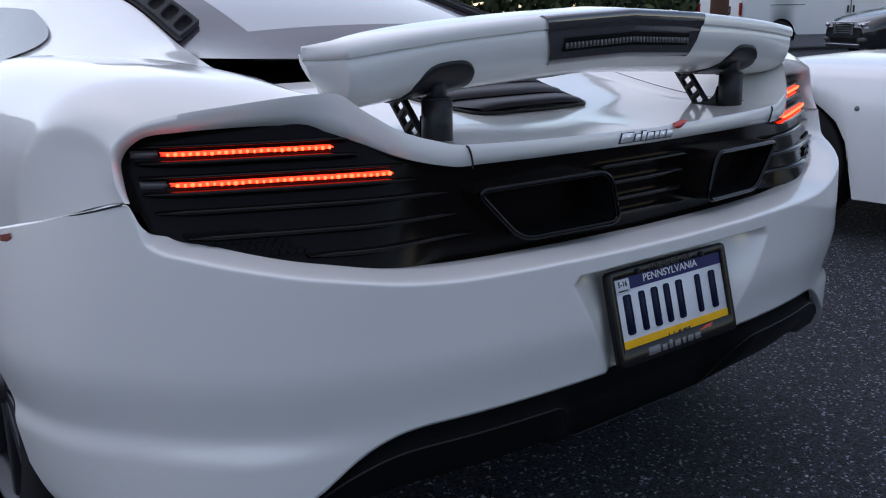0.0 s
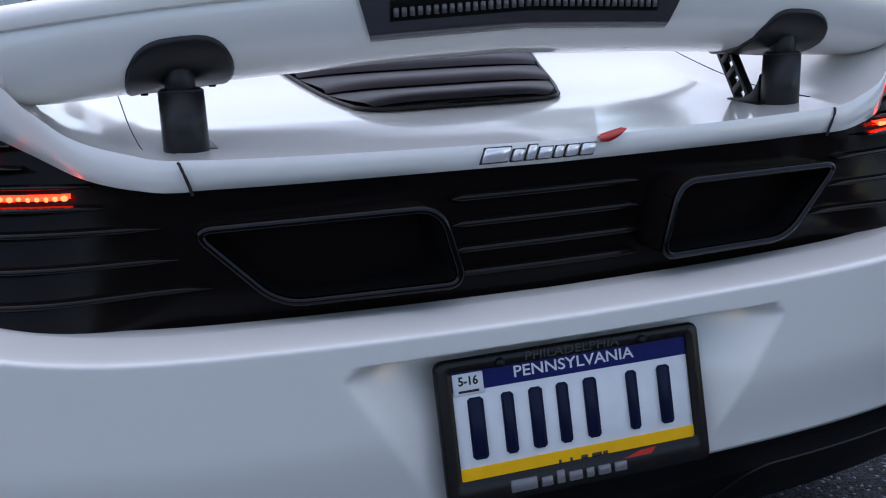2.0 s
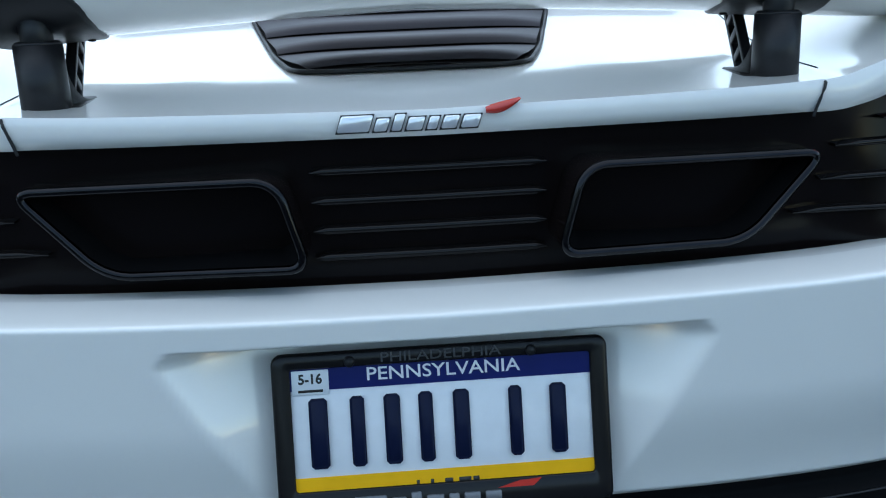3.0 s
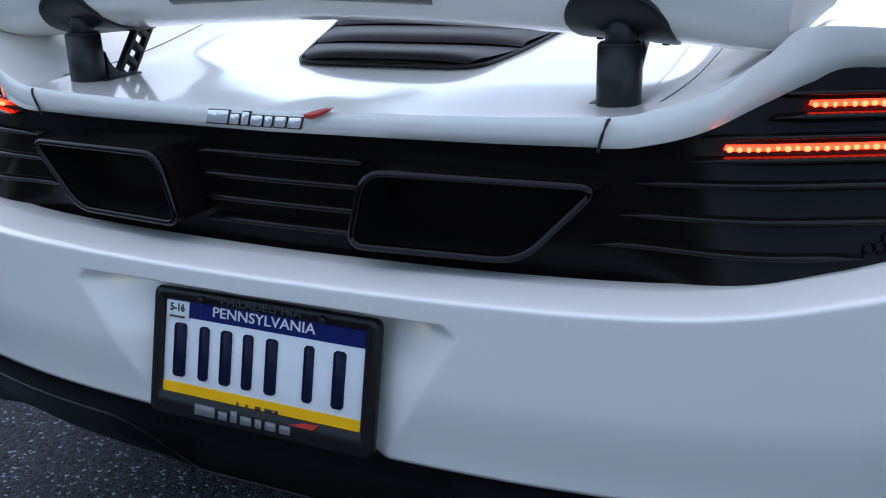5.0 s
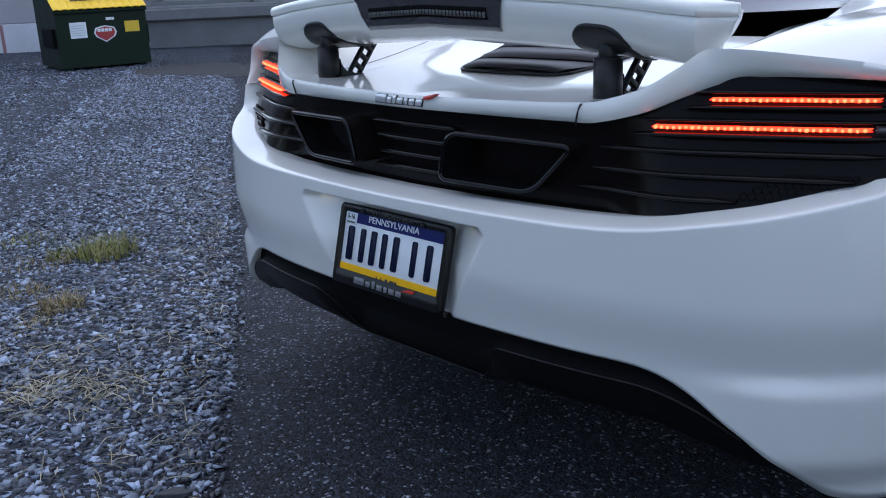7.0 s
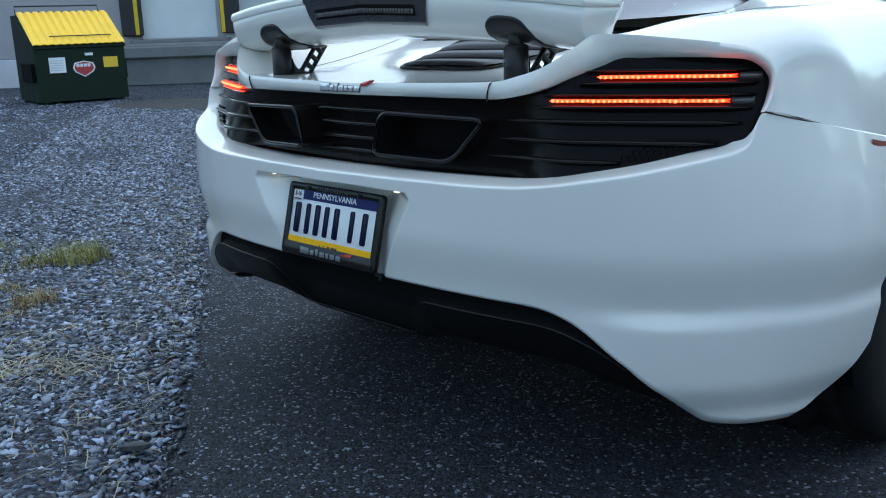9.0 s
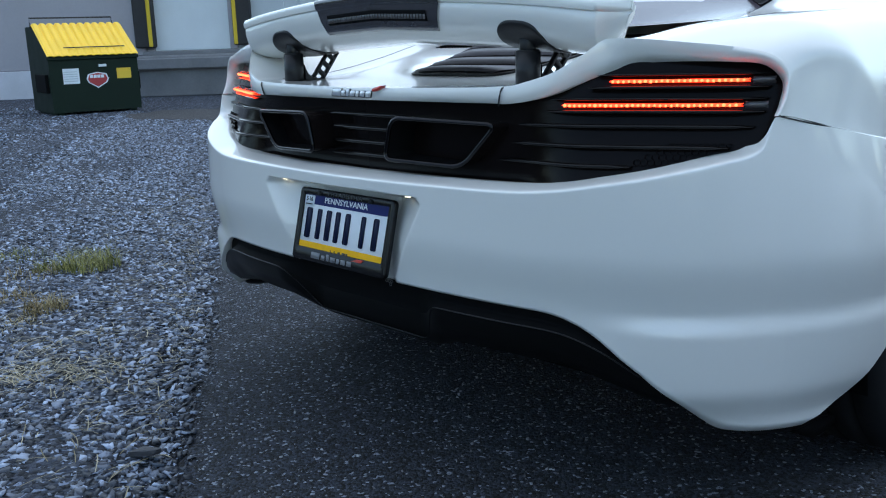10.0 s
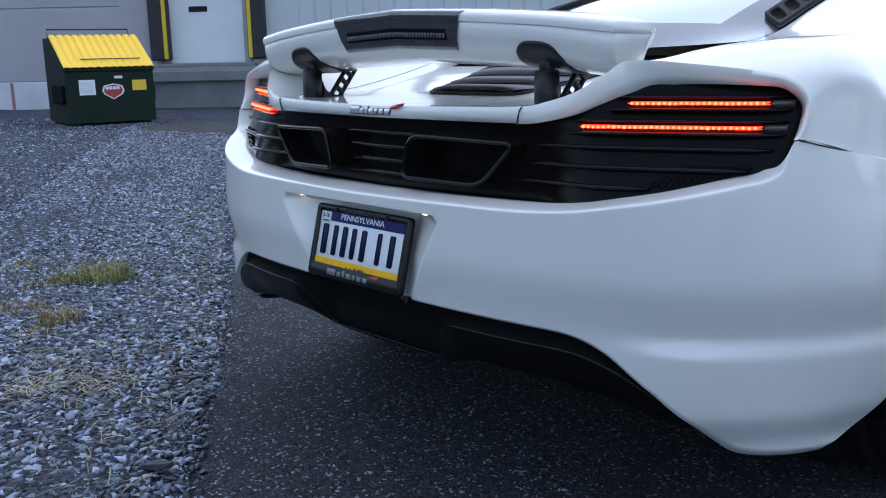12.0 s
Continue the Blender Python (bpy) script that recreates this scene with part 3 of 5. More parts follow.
def number_plate():
    """Plate with its frame, leaning in the bumper's recess. Built in its own plane: x across, z up along the plate."""
    pl = thing("licence_plate", "white, blue and yellow licence plate in a black frame", "licence plate", at=(0, -.040, .4565))
    pl.rotation_euler = (radians(-14.5), 0, 0)
    W2, Hh = .1655, .166

    def outline(hw, z0, z1, r, y):
        pts = []
        for cx, cz, a0 in ((hw - r, z1 - r, 0), (-hw + r, z1 - r, 90), (-hw + r, z0 + r, 180), (hw - r, z0 + r, 270)):
            pts += [(cx + r * math.cos(radians(a0 + q)), y, cz + r * math.sin(radians(a0 + q))) for q in range(0, 91, 15)]
        return np.array(pts)

    rings = [outline(W2 - .001, .001, Hh - .001, .010, .012), outline(W2, 0, Hh, .011, .006), outline(W2 - .0005, .0005, Hh - .0005, .0105, .0015), outline(W2 - .003, .003, Hh - .003, .008, 0),
             outline(.1490, .0285, Hh - .0140, .004, 0), outline(.1475, .0300, Hh - .0155, .003, .0012), outline(.1475, .0300, Hh - .0155, .003, .006)]
    frame_ob = sheet("frame", np.stack(rings, 1), FRAME_BLACK, pl, "glossy black plate frame", closed=True)
    frame_ob.data.set_sharp_from_angle(angle=radians(60))
    bm = bmesh.new()
    box(bm, -.152, .004, .020, .152, .006, .160, .0005, seg=1)
    part("plate", bm, PLATE_WHITE, pl, "white plate sheet")
    bm = bmesh.new()
    box(bm, -.152, .0032, .129, .152, .0042, .158, 0)
    part("blue_band", bm, PLATE_BLUE, pl, smooth=False)
    bm = bmesh.new()
    box(bm, -.152, .0032, .028, .152, .0042, .0435, 0)
    part("yellow_band", bm, PLATE_YELLOW, pl, smooth=False)
    up = Matrix.Rotation(radians(90), 4, 'X')
    lettering("state_name", "PENNSYLVANIA", .0180, Matrix.Translation((.002, .003, .1412)) @ up, WHITE_INK, pl, .0004, 1.19, "white lettering", bold=.00015)
    lettering("frame_town", "PHILADELPHIA", .0135, Matrix.Translation((.0, -.0003, .1572)) @ up, FRAME_GREY, pl, .0006, 1.35, "raised black lettering")
    # plate number as plain bars
    for x0, w in ((-.136, .029), (-.096, .025), (-.063, .027), (-.029, .025), (.005, .027), (.060, .024), (.101, .027)):
        bm = bmesh.new()
        box(bm, x0 + .005, .0022, .052, x0 + w - .006, .0040, .121, .003, seg=1)
        part("number_bar", bm, NAVY, pl, "navy bar")
    bm = bmesh.new()
    box(bm, -.146, .0020, .125, -.110, .0034, .149, .0006, seg=1)
    part("sticker", bm, PLATE_WHITE, pl, "white date sticker")
    lettering("sticker_date", "5-16", .0135, Matrix.Translation((-.128, .0018, .1400)) @ up, INK, pl, .0003, .95, bold=.0004)
    bm = bmesh.new()
    box(bm, -.140, .0016, .1275, -.116, .0021, .1300, 0)
    part("sticker_bar", bm, INK, pl)
    for i, w in enumerate((.003, .003, .008, .012, .006)):
        bm = bmesh.new()
        x0 = -.03 + i * .014
        box(bm, x0, .0026, .0280, x0 + w, .0036, .034, 0)
        part("foot_bar", bm, INK, pl)
    # maker's lettering on the frame as plain bars with a red wedge
    x0 = -.092
    for w, h in ((.036, .014), (.018, .011), (.014, .015), (.021, .011), (.014, .011), (.020, .011), (.020, .011)):
        bm = bmesh.new()
        box(bm, x0, -.0012, .0085, x0 + w - .004, .0005, .0085 + h, .001, seg=1)
        part("frame_bar", bm, SILVER_INK, pl, "silver bar")
        x0 += w + .001
    bm = bmesh.new()
    vs = [bm.verts.new(p) for p in ((.050, -.0012, .0215), (.085, -.0012, .0215), (.093, -.0012, .0285), (.072, -.0012, .0275), (.050, .0, .0215), (.085, .0, .0215), (.093, .0, .0285), (.072, .0, .0275))]
    bm.faces.new(vs[:4]), bm.faces.new(vs[4:][::-1])
    for i in range(4):
        bm.faces.new((vs[i], vs[4 + i], vs[4 + (i + 1) % 4], vs[(i + 1) % 4]))
    part("red_wedge", bm, RED_INK, pl, smooth=False)
    for s in (-1, 1):
        bm = bmesh.new()
        cyl(bm, (s * .089, .002, .1555), (s * .089, -.004, .1555), .006, .0045, 16)
        part("screw", bm, SATIN, pl)
    return pl


def plate_lamp(car, s):
    """Small lit courtesy lamp over the number plate."""
    lm = new("plate_lamp")
    lm.parent = car
    bm = bmesh.new()
    box(bm, s * .214 - .007, -.009, .6300, s * .214 + .007, -.004, .6315, .001, seg=1)
    part("lens", bm, PLATE_GLOW, lm, "lit plate lamp lens")
    return lm


def badge(car):
    """Maker's lettering on the tail lip, as plain chrome bars and a red swoosh."""
    bd = new("badge")
    bd.parent = car
    bd["label"] = "raised chrome badge with a red swoosh"
    x0 = -.088
    for w, h in ((.034, .016), (.016, .0125), (.013, .016), (.019, .0125), (.013, .0125), (.018, .0125), (.020, .0125)):
        bm = bmesh.new()
        vs = box(bm, 0, 0, 0, w - .003, .005, h, .0015, seg=1)
        bmesh.ops.transform(bm, matrix=Matrix(((1, 0, .35, 0), (0, 1, 0, 0), (0, 0, 1, 0), (0, 0, 0, 1))), verts=bm.verts)
        bmesh.ops.translate(bm, vec=(x0, .0415 + .08 * abs(x0 + .01) ** 1.5, .8225), verts=bm.verts)
        part("badge_bar", bm, BADGE, bd)
        # slightly larger dark backing, drawn as the shade that outlines the bar
        bm = bmesh.new()
        box(bm, -.0007, .0030, -.0014, w - .0023, .0060, h + .0005, 0, seg=1)
        bmesh.ops.transform(bm, matrix=Matrix(((1, 0, .35, 0), (0, 1, 0, 0), (0, 0, 1, 0), (0, 0, 0, 1))), verts=bm.verts)
        bmesh.ops.translate(bm, vec=(x0, .0415 + .08 * abs(x0 + .01) ** 1.5, .8225), verts=bm.verts)
        part("badge_shade_back", bm, SEAM, bd, "dark backing drawn as the shade round a badge bar", smooth=False)
        x0 += w + .001
    n = 16
    t = np.linspace(0, 1, n)
    cx = .056 + .034 * t
    top = .840 + .008 * t**.8
    th = .0085 * np.sin(np.pi * np.clip(t * .8 + .18, 0, 1))
    P = np.stack([np.stack([cx, 0 * t + .056, top - th], 1), np.stack([cx, 0 * t + .043, top - th], 1), np.stack([cx, 0 * t + .043, top], 1), np.stack([cx, 0 * t + .056, top], 1)], 1)
    sheet("swoosh", P, RED_INK, bd, "red swoosh")
    return bd


def tyre_wheel(parent, name, x, y, side, r=.345, width=.30, caliper=False):
    w = new(name)
    w.parent = parent
    w.location = (x, y, r)
    th = np.linspace(0, 2 * np.pi, 65)[:-1]
    prof = [(.50, .70), (.50, .78), (.49, .90), (.45, .965), (.40, .99), (.30, 1.0), (.298, .975), (.27, .975), (.268, 1.0), (.10, 1.003), (.098, .978), (.07, .978), (.068, 1.003)]
    prof = prof + [(-a, b) for a, b in prof[::-1]]
    P = np.stack([np.stack([np.full_like(th, width * a), r * b * np.cos(th), r * b * np.sin(th)], 1) for a, b in prof], 1)
    sheet("tyre", P, RUBBER, w, closed=True, flip=True)
    prof = [(.46, .72), (.44, .70), (.30, .67), (-.3, .66), (-.46, .72)]
    P = np.stack([np.stack([np.full_like(th, side * width * a), r * b * np.cos(th), r * b * np.sin(th)], 1) for a, b in prof], 1)
    sheet("rim", P, WHEEL, w, closed=True)
    for i in range(10):
        a = 2 * np.pi * i / 10
        bm = bmesh.new()
        box(bm, side * width * .36 - .012, -.014, .03, side * width * .36 + .012, .014, r * .70, .004, Matrix.Rotation(a, 4, 'X'))
        part("spoke", bm, WHEEL, w)
    bm = bmesh.new()
    cyl(bm, (side * width * .28, 0, 0), (side * width * .44, 0, 0), .05, .035, 24)
    part("hub", bm, WHEEL, w)
    bm = bmesh.new()
    cyl(bm, (side * width * .05, 0, 0), (side * width * .10, 0, 0), r * .56, None, 40)
    part("brake_disc", bm, WHEEL, w)
    if caliper:
        bm = bmesh.new()
        box(bm, side * width * .0, -r * .60, -.09, side * width * .22, -r * .34, .09, .02)
        part("caliper", bm, CALIPER, w, "red brake caliper")
    return w


def cabin_b(y):
    return smooth_curve(y, [.56, .865, 1.2, 1.6, 2.0, 2.4, 2.9, 3.35], [.572, .505, .475, .47, .49, .50, .56, .70])


def cabin_hb(y):
    return smooth_curve(y, [.56, .865, 1.2, 1.6, 2.0, 2.4, 2.9, 3.35], [.948, .985, 1.072, 1.145, 1.165, 1.15, 1.02, .815])


def cabin_hc(y):
    return smooth_curve(y, [.70, .865, 1.2, 1.6, 2.0, 2.4, 2.9, 3.35], [.945, 1.005, 1.105, 1.18, 1.20, 1.19, 1.06, .83])


def cabin_o(y):
    x = smooth_curve(y, [.56, .9, 1.26, 1.7, 2.2, 2.8, 3.35], [.68, .76, .79, .81, .82, .82, .82])
    z = smooth_curve(y, [.56, .9, 1.26, 1.7, 2.2, 2.8, 3.35], [.905, .915, .885, .845, .83, .81, .79])
    return x, z


def cabin_point(y, u):
    """u 0 to 1 runs from the middle to the shoulder of the roof, 1 to 2 on down to the belt."""
    xo, zo = cabin_o(y)
    b, hb, hc = cabin_b(y), cabin_hb(y), cabin_hc(y)
    ui = np.clip(u, 0, 1)
    uo = np.clip(u - 1, 0, 1)
    x = b * ui + (xo - b) * uo
    z = hc + (hb - hc) * ui**2.2 + (zo - hb) * uo + .02 * np.sin(np.pi * uo)
    return np.stack([x, y + 0 * u, z], -1)


def cabin_sheet(name, parent, y0, y1, u0, u1, material, label="", lift=0.0, side=1, ny=30, nu=24, skew=0.0):
    yy = np.linspace(y0, y1, ny)
    uu = np.linspace(u0, u1, nu)
    U, V = np.meshgrid(uu, yy, indexing='ij')
    V = V + skew * (u1 - U) / (u1 - u0)
    P = cabin_point(V, np.abs(U))
    P[..., 0] *= np.where(U < 0, -1, 1) * side
    P[..., 2] += lift
    return sheet(name, P, material, parent, label, flip=(side < 0))


def build_diffuser(car):
    x = np.linspace(-.92, .92, 185)
    a = np.abs(x)
    th = np.sign(x) * np.arcsin((a / AX) ** (PW / 2))
    xp, yp = plan(th)
    zb = bumper_low(x)
    mid = ease(.285, .175, a)
    e = ease(.86, .76, a)
    rows = [(.045, .020, 0), (.034, .0, 0), (.040, -.022, 0), (.038, -.028, 0), (.024, -.031, 1), (.020, -.035, 1), (.028, -.066, 1), (.062, -.112, 1), (.13, -.135, 1), (.60, -.20, 1)]
    G = []
    for dy, dz, k in rows:
        y = yp + dy * (1 - .7 * ease(.80, .86, a))
        thin = .22 + .78 * ease(.86, .60, a)
        z = zb + (dz * thin if dz < 0 else dz)
        zm = np.array(.445 + dz * 1.0)
        ym = .010 + dy
        if k:
            zm = .445 - .136 * min(1.0, -dz / .06) - max(0.0, -dz - .06) * .4
            ym = .035 + dy * .8
        y2 = y * (1 - mid) + (ym + .0 * x) * mid
        z2 = np.maximum(z * (1 - mid) + zm * mid, .15)
        G.append(np.stack([x * (1 - .05 * (1 - e)), y2, z2], 1))
    G = np.stack(G, 1)
    lip = np.where(a[:, None] < .175, G[:, 6], G[:, 5] + (G[:, 6] - G[:, 5]) * mid[:, None]) + np.array([0, -.001, .001])
    tube("valance_edge", [lip[i] for i in range(185) if a[i] < .71], .0014, SATIN, car, seg=6)
    sheet("valance_groove", G[:, :6], DARK, car, "dark groove under the bumper", flip=True)
    for i, j in ((0, 0), (1, 0), (2, 0), (0, 1), (1, 1), (2, 1), (1, 2)):
        ring = [(.083 + .0085 * i + .004 * j + .0036 * math.cos(q), .0335, .4335 - .0072 * j + .0034 * math.sin(q)) for q in np.linspace(0, 2 * math.pi, 7)[:-1]]
        tube("vent_ring", ring, .0009, LENS_GREY, car, closed=True, seg=5)
    return sheet("diffuser", G[:, 5:], DIFFUSER, car, "satin black lower valance and diffuser", flip=True)


def hex_mesh(name, parent, x0, x1, z0, z1, step, side):
    """Honeycomb grille bars lying just in front of the black panel."""
    V, F = [], []
    r0, r1 = step / 2 * 1.0, step / 2 * .86
    k = 0
    rowh = step * .866
    nr = int((z1 - z0) / rowh) + 1
    nc = int((x1 - x0) / step) + 1
    for j in range(nr):
        for i in range(nc):
            cx, cz = x0 + i * step + (step / 2 if j % 2 else 0), z0 + j * rowh
            if cz < float(bumper_top(cx * 1.04)) + .006 or cz > z1 - (x1 - cx) * .0:
                continue
            if (cx - x0) < (cz - z0) * 1.5:
                continue
            n0 = len(V)
            for rr, dy in ((r0, .004), (r1, .004), (r1, 0.0)):
                for q in range(6):
                    ang = math.pi / 6 + q * math.pi / 3
                    px, pz = cx + rr * 1.15 * math.cos(ang), cz + rr * 1.15 * math.sin(ang)
                    V.append((side * px, float(panel_y(px, pz)) - dy - .001, pz))
            for q in range(6):
                p = (q + 1) % 6
                F.append((n0 + q, n0 + p, n0 + 6 + p, n0 + 6 + q))
                F.append((n0 + 6 + q, n0 + 6 + p, n0 + 12 + p, n0 + 12 + q))
    return raw(name, V, F, PIANO, parent, "black honeycomb mesh", smooth=False)


def build_car():
    car = thing("sports_car", "white pearl low sports car parked on asphalt with its wing raised", "car")
    build_bumper(car)
    build_diffuser(car)
    deck = build_top(car, 0, 2.04, .66, "engine_deck", 1, nk=24, ny=50, mirror_centre=True)
    deck.location.z = .0008
    for s in (-1, 1):
        build_top(car, 2.02, 13, 4.5, "rear_fender", s, nk=110, ny=120)
        build_side(car, s)
    yy, kk = np.linspace(1.5, 4.5, 50), np.linspace(-2.08, 2.08, 17)
    U, V = np.meshgrid(kk, yy, indexing='ij')
    P = body_lane(np.abs(U), V, 0 * V, np.zeros(V.shape + (3,)))
    P[..., 0] *= np.sign(U)
    sheet("bonnet", P, WHITE, car)
    yy = np.linspace(.58, 1.6, 12)
    U, V = np.meshgrid(np.linspace(-.58, .58, 9), yy, indexing='ij')
    sheet("engine_bay_mesh", np.stack([U, V, .865 + .04 * ease(.6, 1.0, V) + 0 * U], 2), VENT, car, "dark engine bay below the rear window")
    # black panel between bumper and lip
    x = np.linspace(-.862, .862, 181)
    v = np.linspace(0, 1, 24)
    zlo = bumper_top(x * 1.03) - .016
    zhi = smooth_curve(np.abs(x), EDGE_X[:11] + [.86, .90], EDGE_Z[:11] + [.852, .83]) + .006
    Z = zlo[:, None] + (zhi - zlo)[:, None] * v
    X = np.repeat(x[:, None], 24, 1)
    sheet("lamp_panel", np.stack([X, panel_y(X, Z), Z], 2), PIANO, car, "gloss black lamp and grille panel", flip=True)
    for s in (-1, 1):
        exhaust(car, s)
        plate_lamp(car, s)
        lamp(car, s)
        for z, a, b in ((.777, .430, .828), (.742, .415, .800), (.708, .385, .655)):
            fin("grille_fin", car, s * a, s * b, z, .014, .0065, .03, FIN, "gloss black grille fin")
        hex_mesh("mesh_grille", car, .660, .800, .716, .752, .011, s)
        # shut line between deck and fender
        tube("shut_line", [(s * .395, .0715, .812), (s * .397, .0702, .821), (s * .400, .0692, .831), (s * .403, .0690, .840), (s * .405, .0712, .8458), (s * .4065, .0775, .8466)], .0017, SEAM, car, seg=6)
        line = []
        for y in np.linspace(.16, .66, 24):
            xl = .414 + .022 * float(ease(.10, .17, y)) + .07 * max(0, y - .15)
            k = np.array([2 + (xl - .40) / .06])
            K = np.stack([smooth_curve(k, range(14), c) for c in (CREST_X, CREST_Y, CREST_Z)], 1)
            p = body_lane(k, np.array([y]), K[:, 1], K)[0]
            line.append((s * p[0], p[1], p[2] + .0003))
        tube("shut_line", line, .0007, SEAM, car, seg=6)
        ys = np.linspace(.240, 1.3, 50)
        seam = [(s * float(.955 * width_at(q)), q, float(seam_z(q))) for q in ys]
        seam = [(s * min(abs(p[0]), abs(float(plan(theta_at(p[1]))[0])) + .001 + .1 * float(ease(.50, .62, p[1]))), p[1], p[2]) for p in seam]
        tube("shut_line", seam, .0014, SEAM, car, seg=6)
        ym = np.linspace(.450, .60, 16)
        xs = np.maximum(.955 * width_at(ym) + .004, plan(theta_at(ym))[0] * 1.0 + .003) + .010
        P = np.stack([np.stack([s * xs, ym, seam_z(ym) - .008], 1), np.stack([s * (xs + .001), ym, seam_z(ym) - .012], 1), np.stack([s * xs, ym, seam_z(ym) - .016 - .060 * ease(.450, .510, ym)], 1)], 1)
        sheet("side_marker", P, AMBER, car, "amber side marker", flip=s > 0)
        tyre_wheel(car, "rear_wheel", s * .80, WHEEL_Y, s, .345, .305)
        tyre_wheel(car, "front_wheel", s * .83, 3.495, s, .33, .235)
        # dark wheel housings
        th = np.linspace(-.3, math.pi + .3, 24)
        for yc in (WHEEL_Y, 3.495):
            P = np.stack([np.stack([np.full_like(th, s * q), yc + .383 * np.cos(th), WHEEL_Z + .383 * np.sin(th)], 1) for q in (.94, .55)], 1)
            sheet("wheel_housing", P, DARK, car)
    for z in (.782, .752, .722, .694):
        fin("centre_fin", car, -.118, .118, z, .016, .008, .03, FIN, "gloss black grille fin", taper=.01)
    bm = bmesh.new()
    box(bm, -.84, .52, .115, .84, 4.25, .135, 0)
    part("floor_pan", bm, DARK, car)
    th = np.linspace(-1, 1, 41)
    P = np.stack([np.stack([(.66 + .05 * q) * th * .95, 4.5 + .16 * (1 - th**2) * (.35 + q), 0 * th + z], 1) for q, z in ((0, .452), (.5, .43), (.9, .37), (1.0, .30), (.9, .20), (.5, .15))], 1)
    sheet("front_bumper", P, WHITE, car, flip=True)
    louvre(car)
    badge(car)
    build_wing(car)
    # cabin
    cabin_sheet("rear_window", car, .90, 1.55, -.66, .66, GLASS_CAR, "tinted rear window")
    for s in (-1, 1):
        cabin_sheet("rear_flank", car, .712, 1.60, .66, 1.0, FLANK, "dark plum panel beside the rear window", side=s)
        cabin_sheet("pillar", car, .57, 1.62, 1.0, 2.0, WHITE, side=s)
        yy = np.concatenate([1.24 + .10 * np.linspace(0, 1, 9) ** 2, np.linspace(1.36, 2.75, 24)])
        hh = .25 * np.sqrt(np.clip((yy - 1.238) / .30, 0, 1))
        P = np.stack([cabin_point(yy, 1.60 + hh * q) + [.004, 0, .004] for q in np.linspace(-1, 1, 12)], 0)
        P[..., 0] *= s
        sheet("side_window", P, GLASS_GREY, car, "grey side window", flip=s < 0)
        cabin_sheet("door_frame", car, 1.62, 3.35, 1.0, 2.0, WHITE, side=s)
        vent = new("pillar_vent")
        vent.parent = car
        vent["label"] = "black slotted vent in the pillar"
        th = np.linspace(0, 2 * np.pi, 41)[:-1]
        cu, cv = np.cos(th), np.sin(th)
        big = np.maximum(np.abs(cu), np.abs(cv))
        for i in range(8):
            rings = []
            for hw, hl, pw, lift in ((.076, .041, 0, .002), (.076, .041, 0, .013), (.060, .031, .45, .014), (.055, .028, .5, .011), (.050, .025, .5, .003), (0, 0, .5, .002)):
                su = cu / big if pw == 0 else np.sign(cu) * np.abs(cu) ** pw
                sv = cv / big if pw == 0 else np.sign(cv) * np.abs(cv) ** pw
                uu = .908 + hw * su
                yy = .925 + i * .082 + hl * sv + .09 * (.985 - uu) / .155
                p = cabin_point(yy, uu)
                p[:, 2] += lift
                p[:, 0] *= s
                rings.append(p)
            P = np.stack(rings, 1)
            sheet("slot_frame", P[:, :4], VENT, vent, closed=True, flip=s > 0).data.set_sharp_from_angle(angle=radians(40))
            # closed floor in near-black; the slot's inner shade is put into the colour
            sheet("slot", P[:, 3:], DARK, vent, "vent slot with a closed near-black floor for its shade", closed=True, flip=s > 0)
        cabin_sheet("vent_edge", vent, .875, 1.62, .975, 1.0, VENT, lift=.006, side=s, nu=3)
    cabin_sheet("rear_flank_low", car, .712, .90, -.66, .66, FLANK, "dark plum panel below the rear window")
    cabin_sheet("roof", car, 1.55, 2.35, -1.0, 1.0, WHITE)
    cabin_sheet("windscreen", car, 2.35, 3.35, -1.0, 1.0, GLASS_CAR)
    return car


build_car()
number_plate()


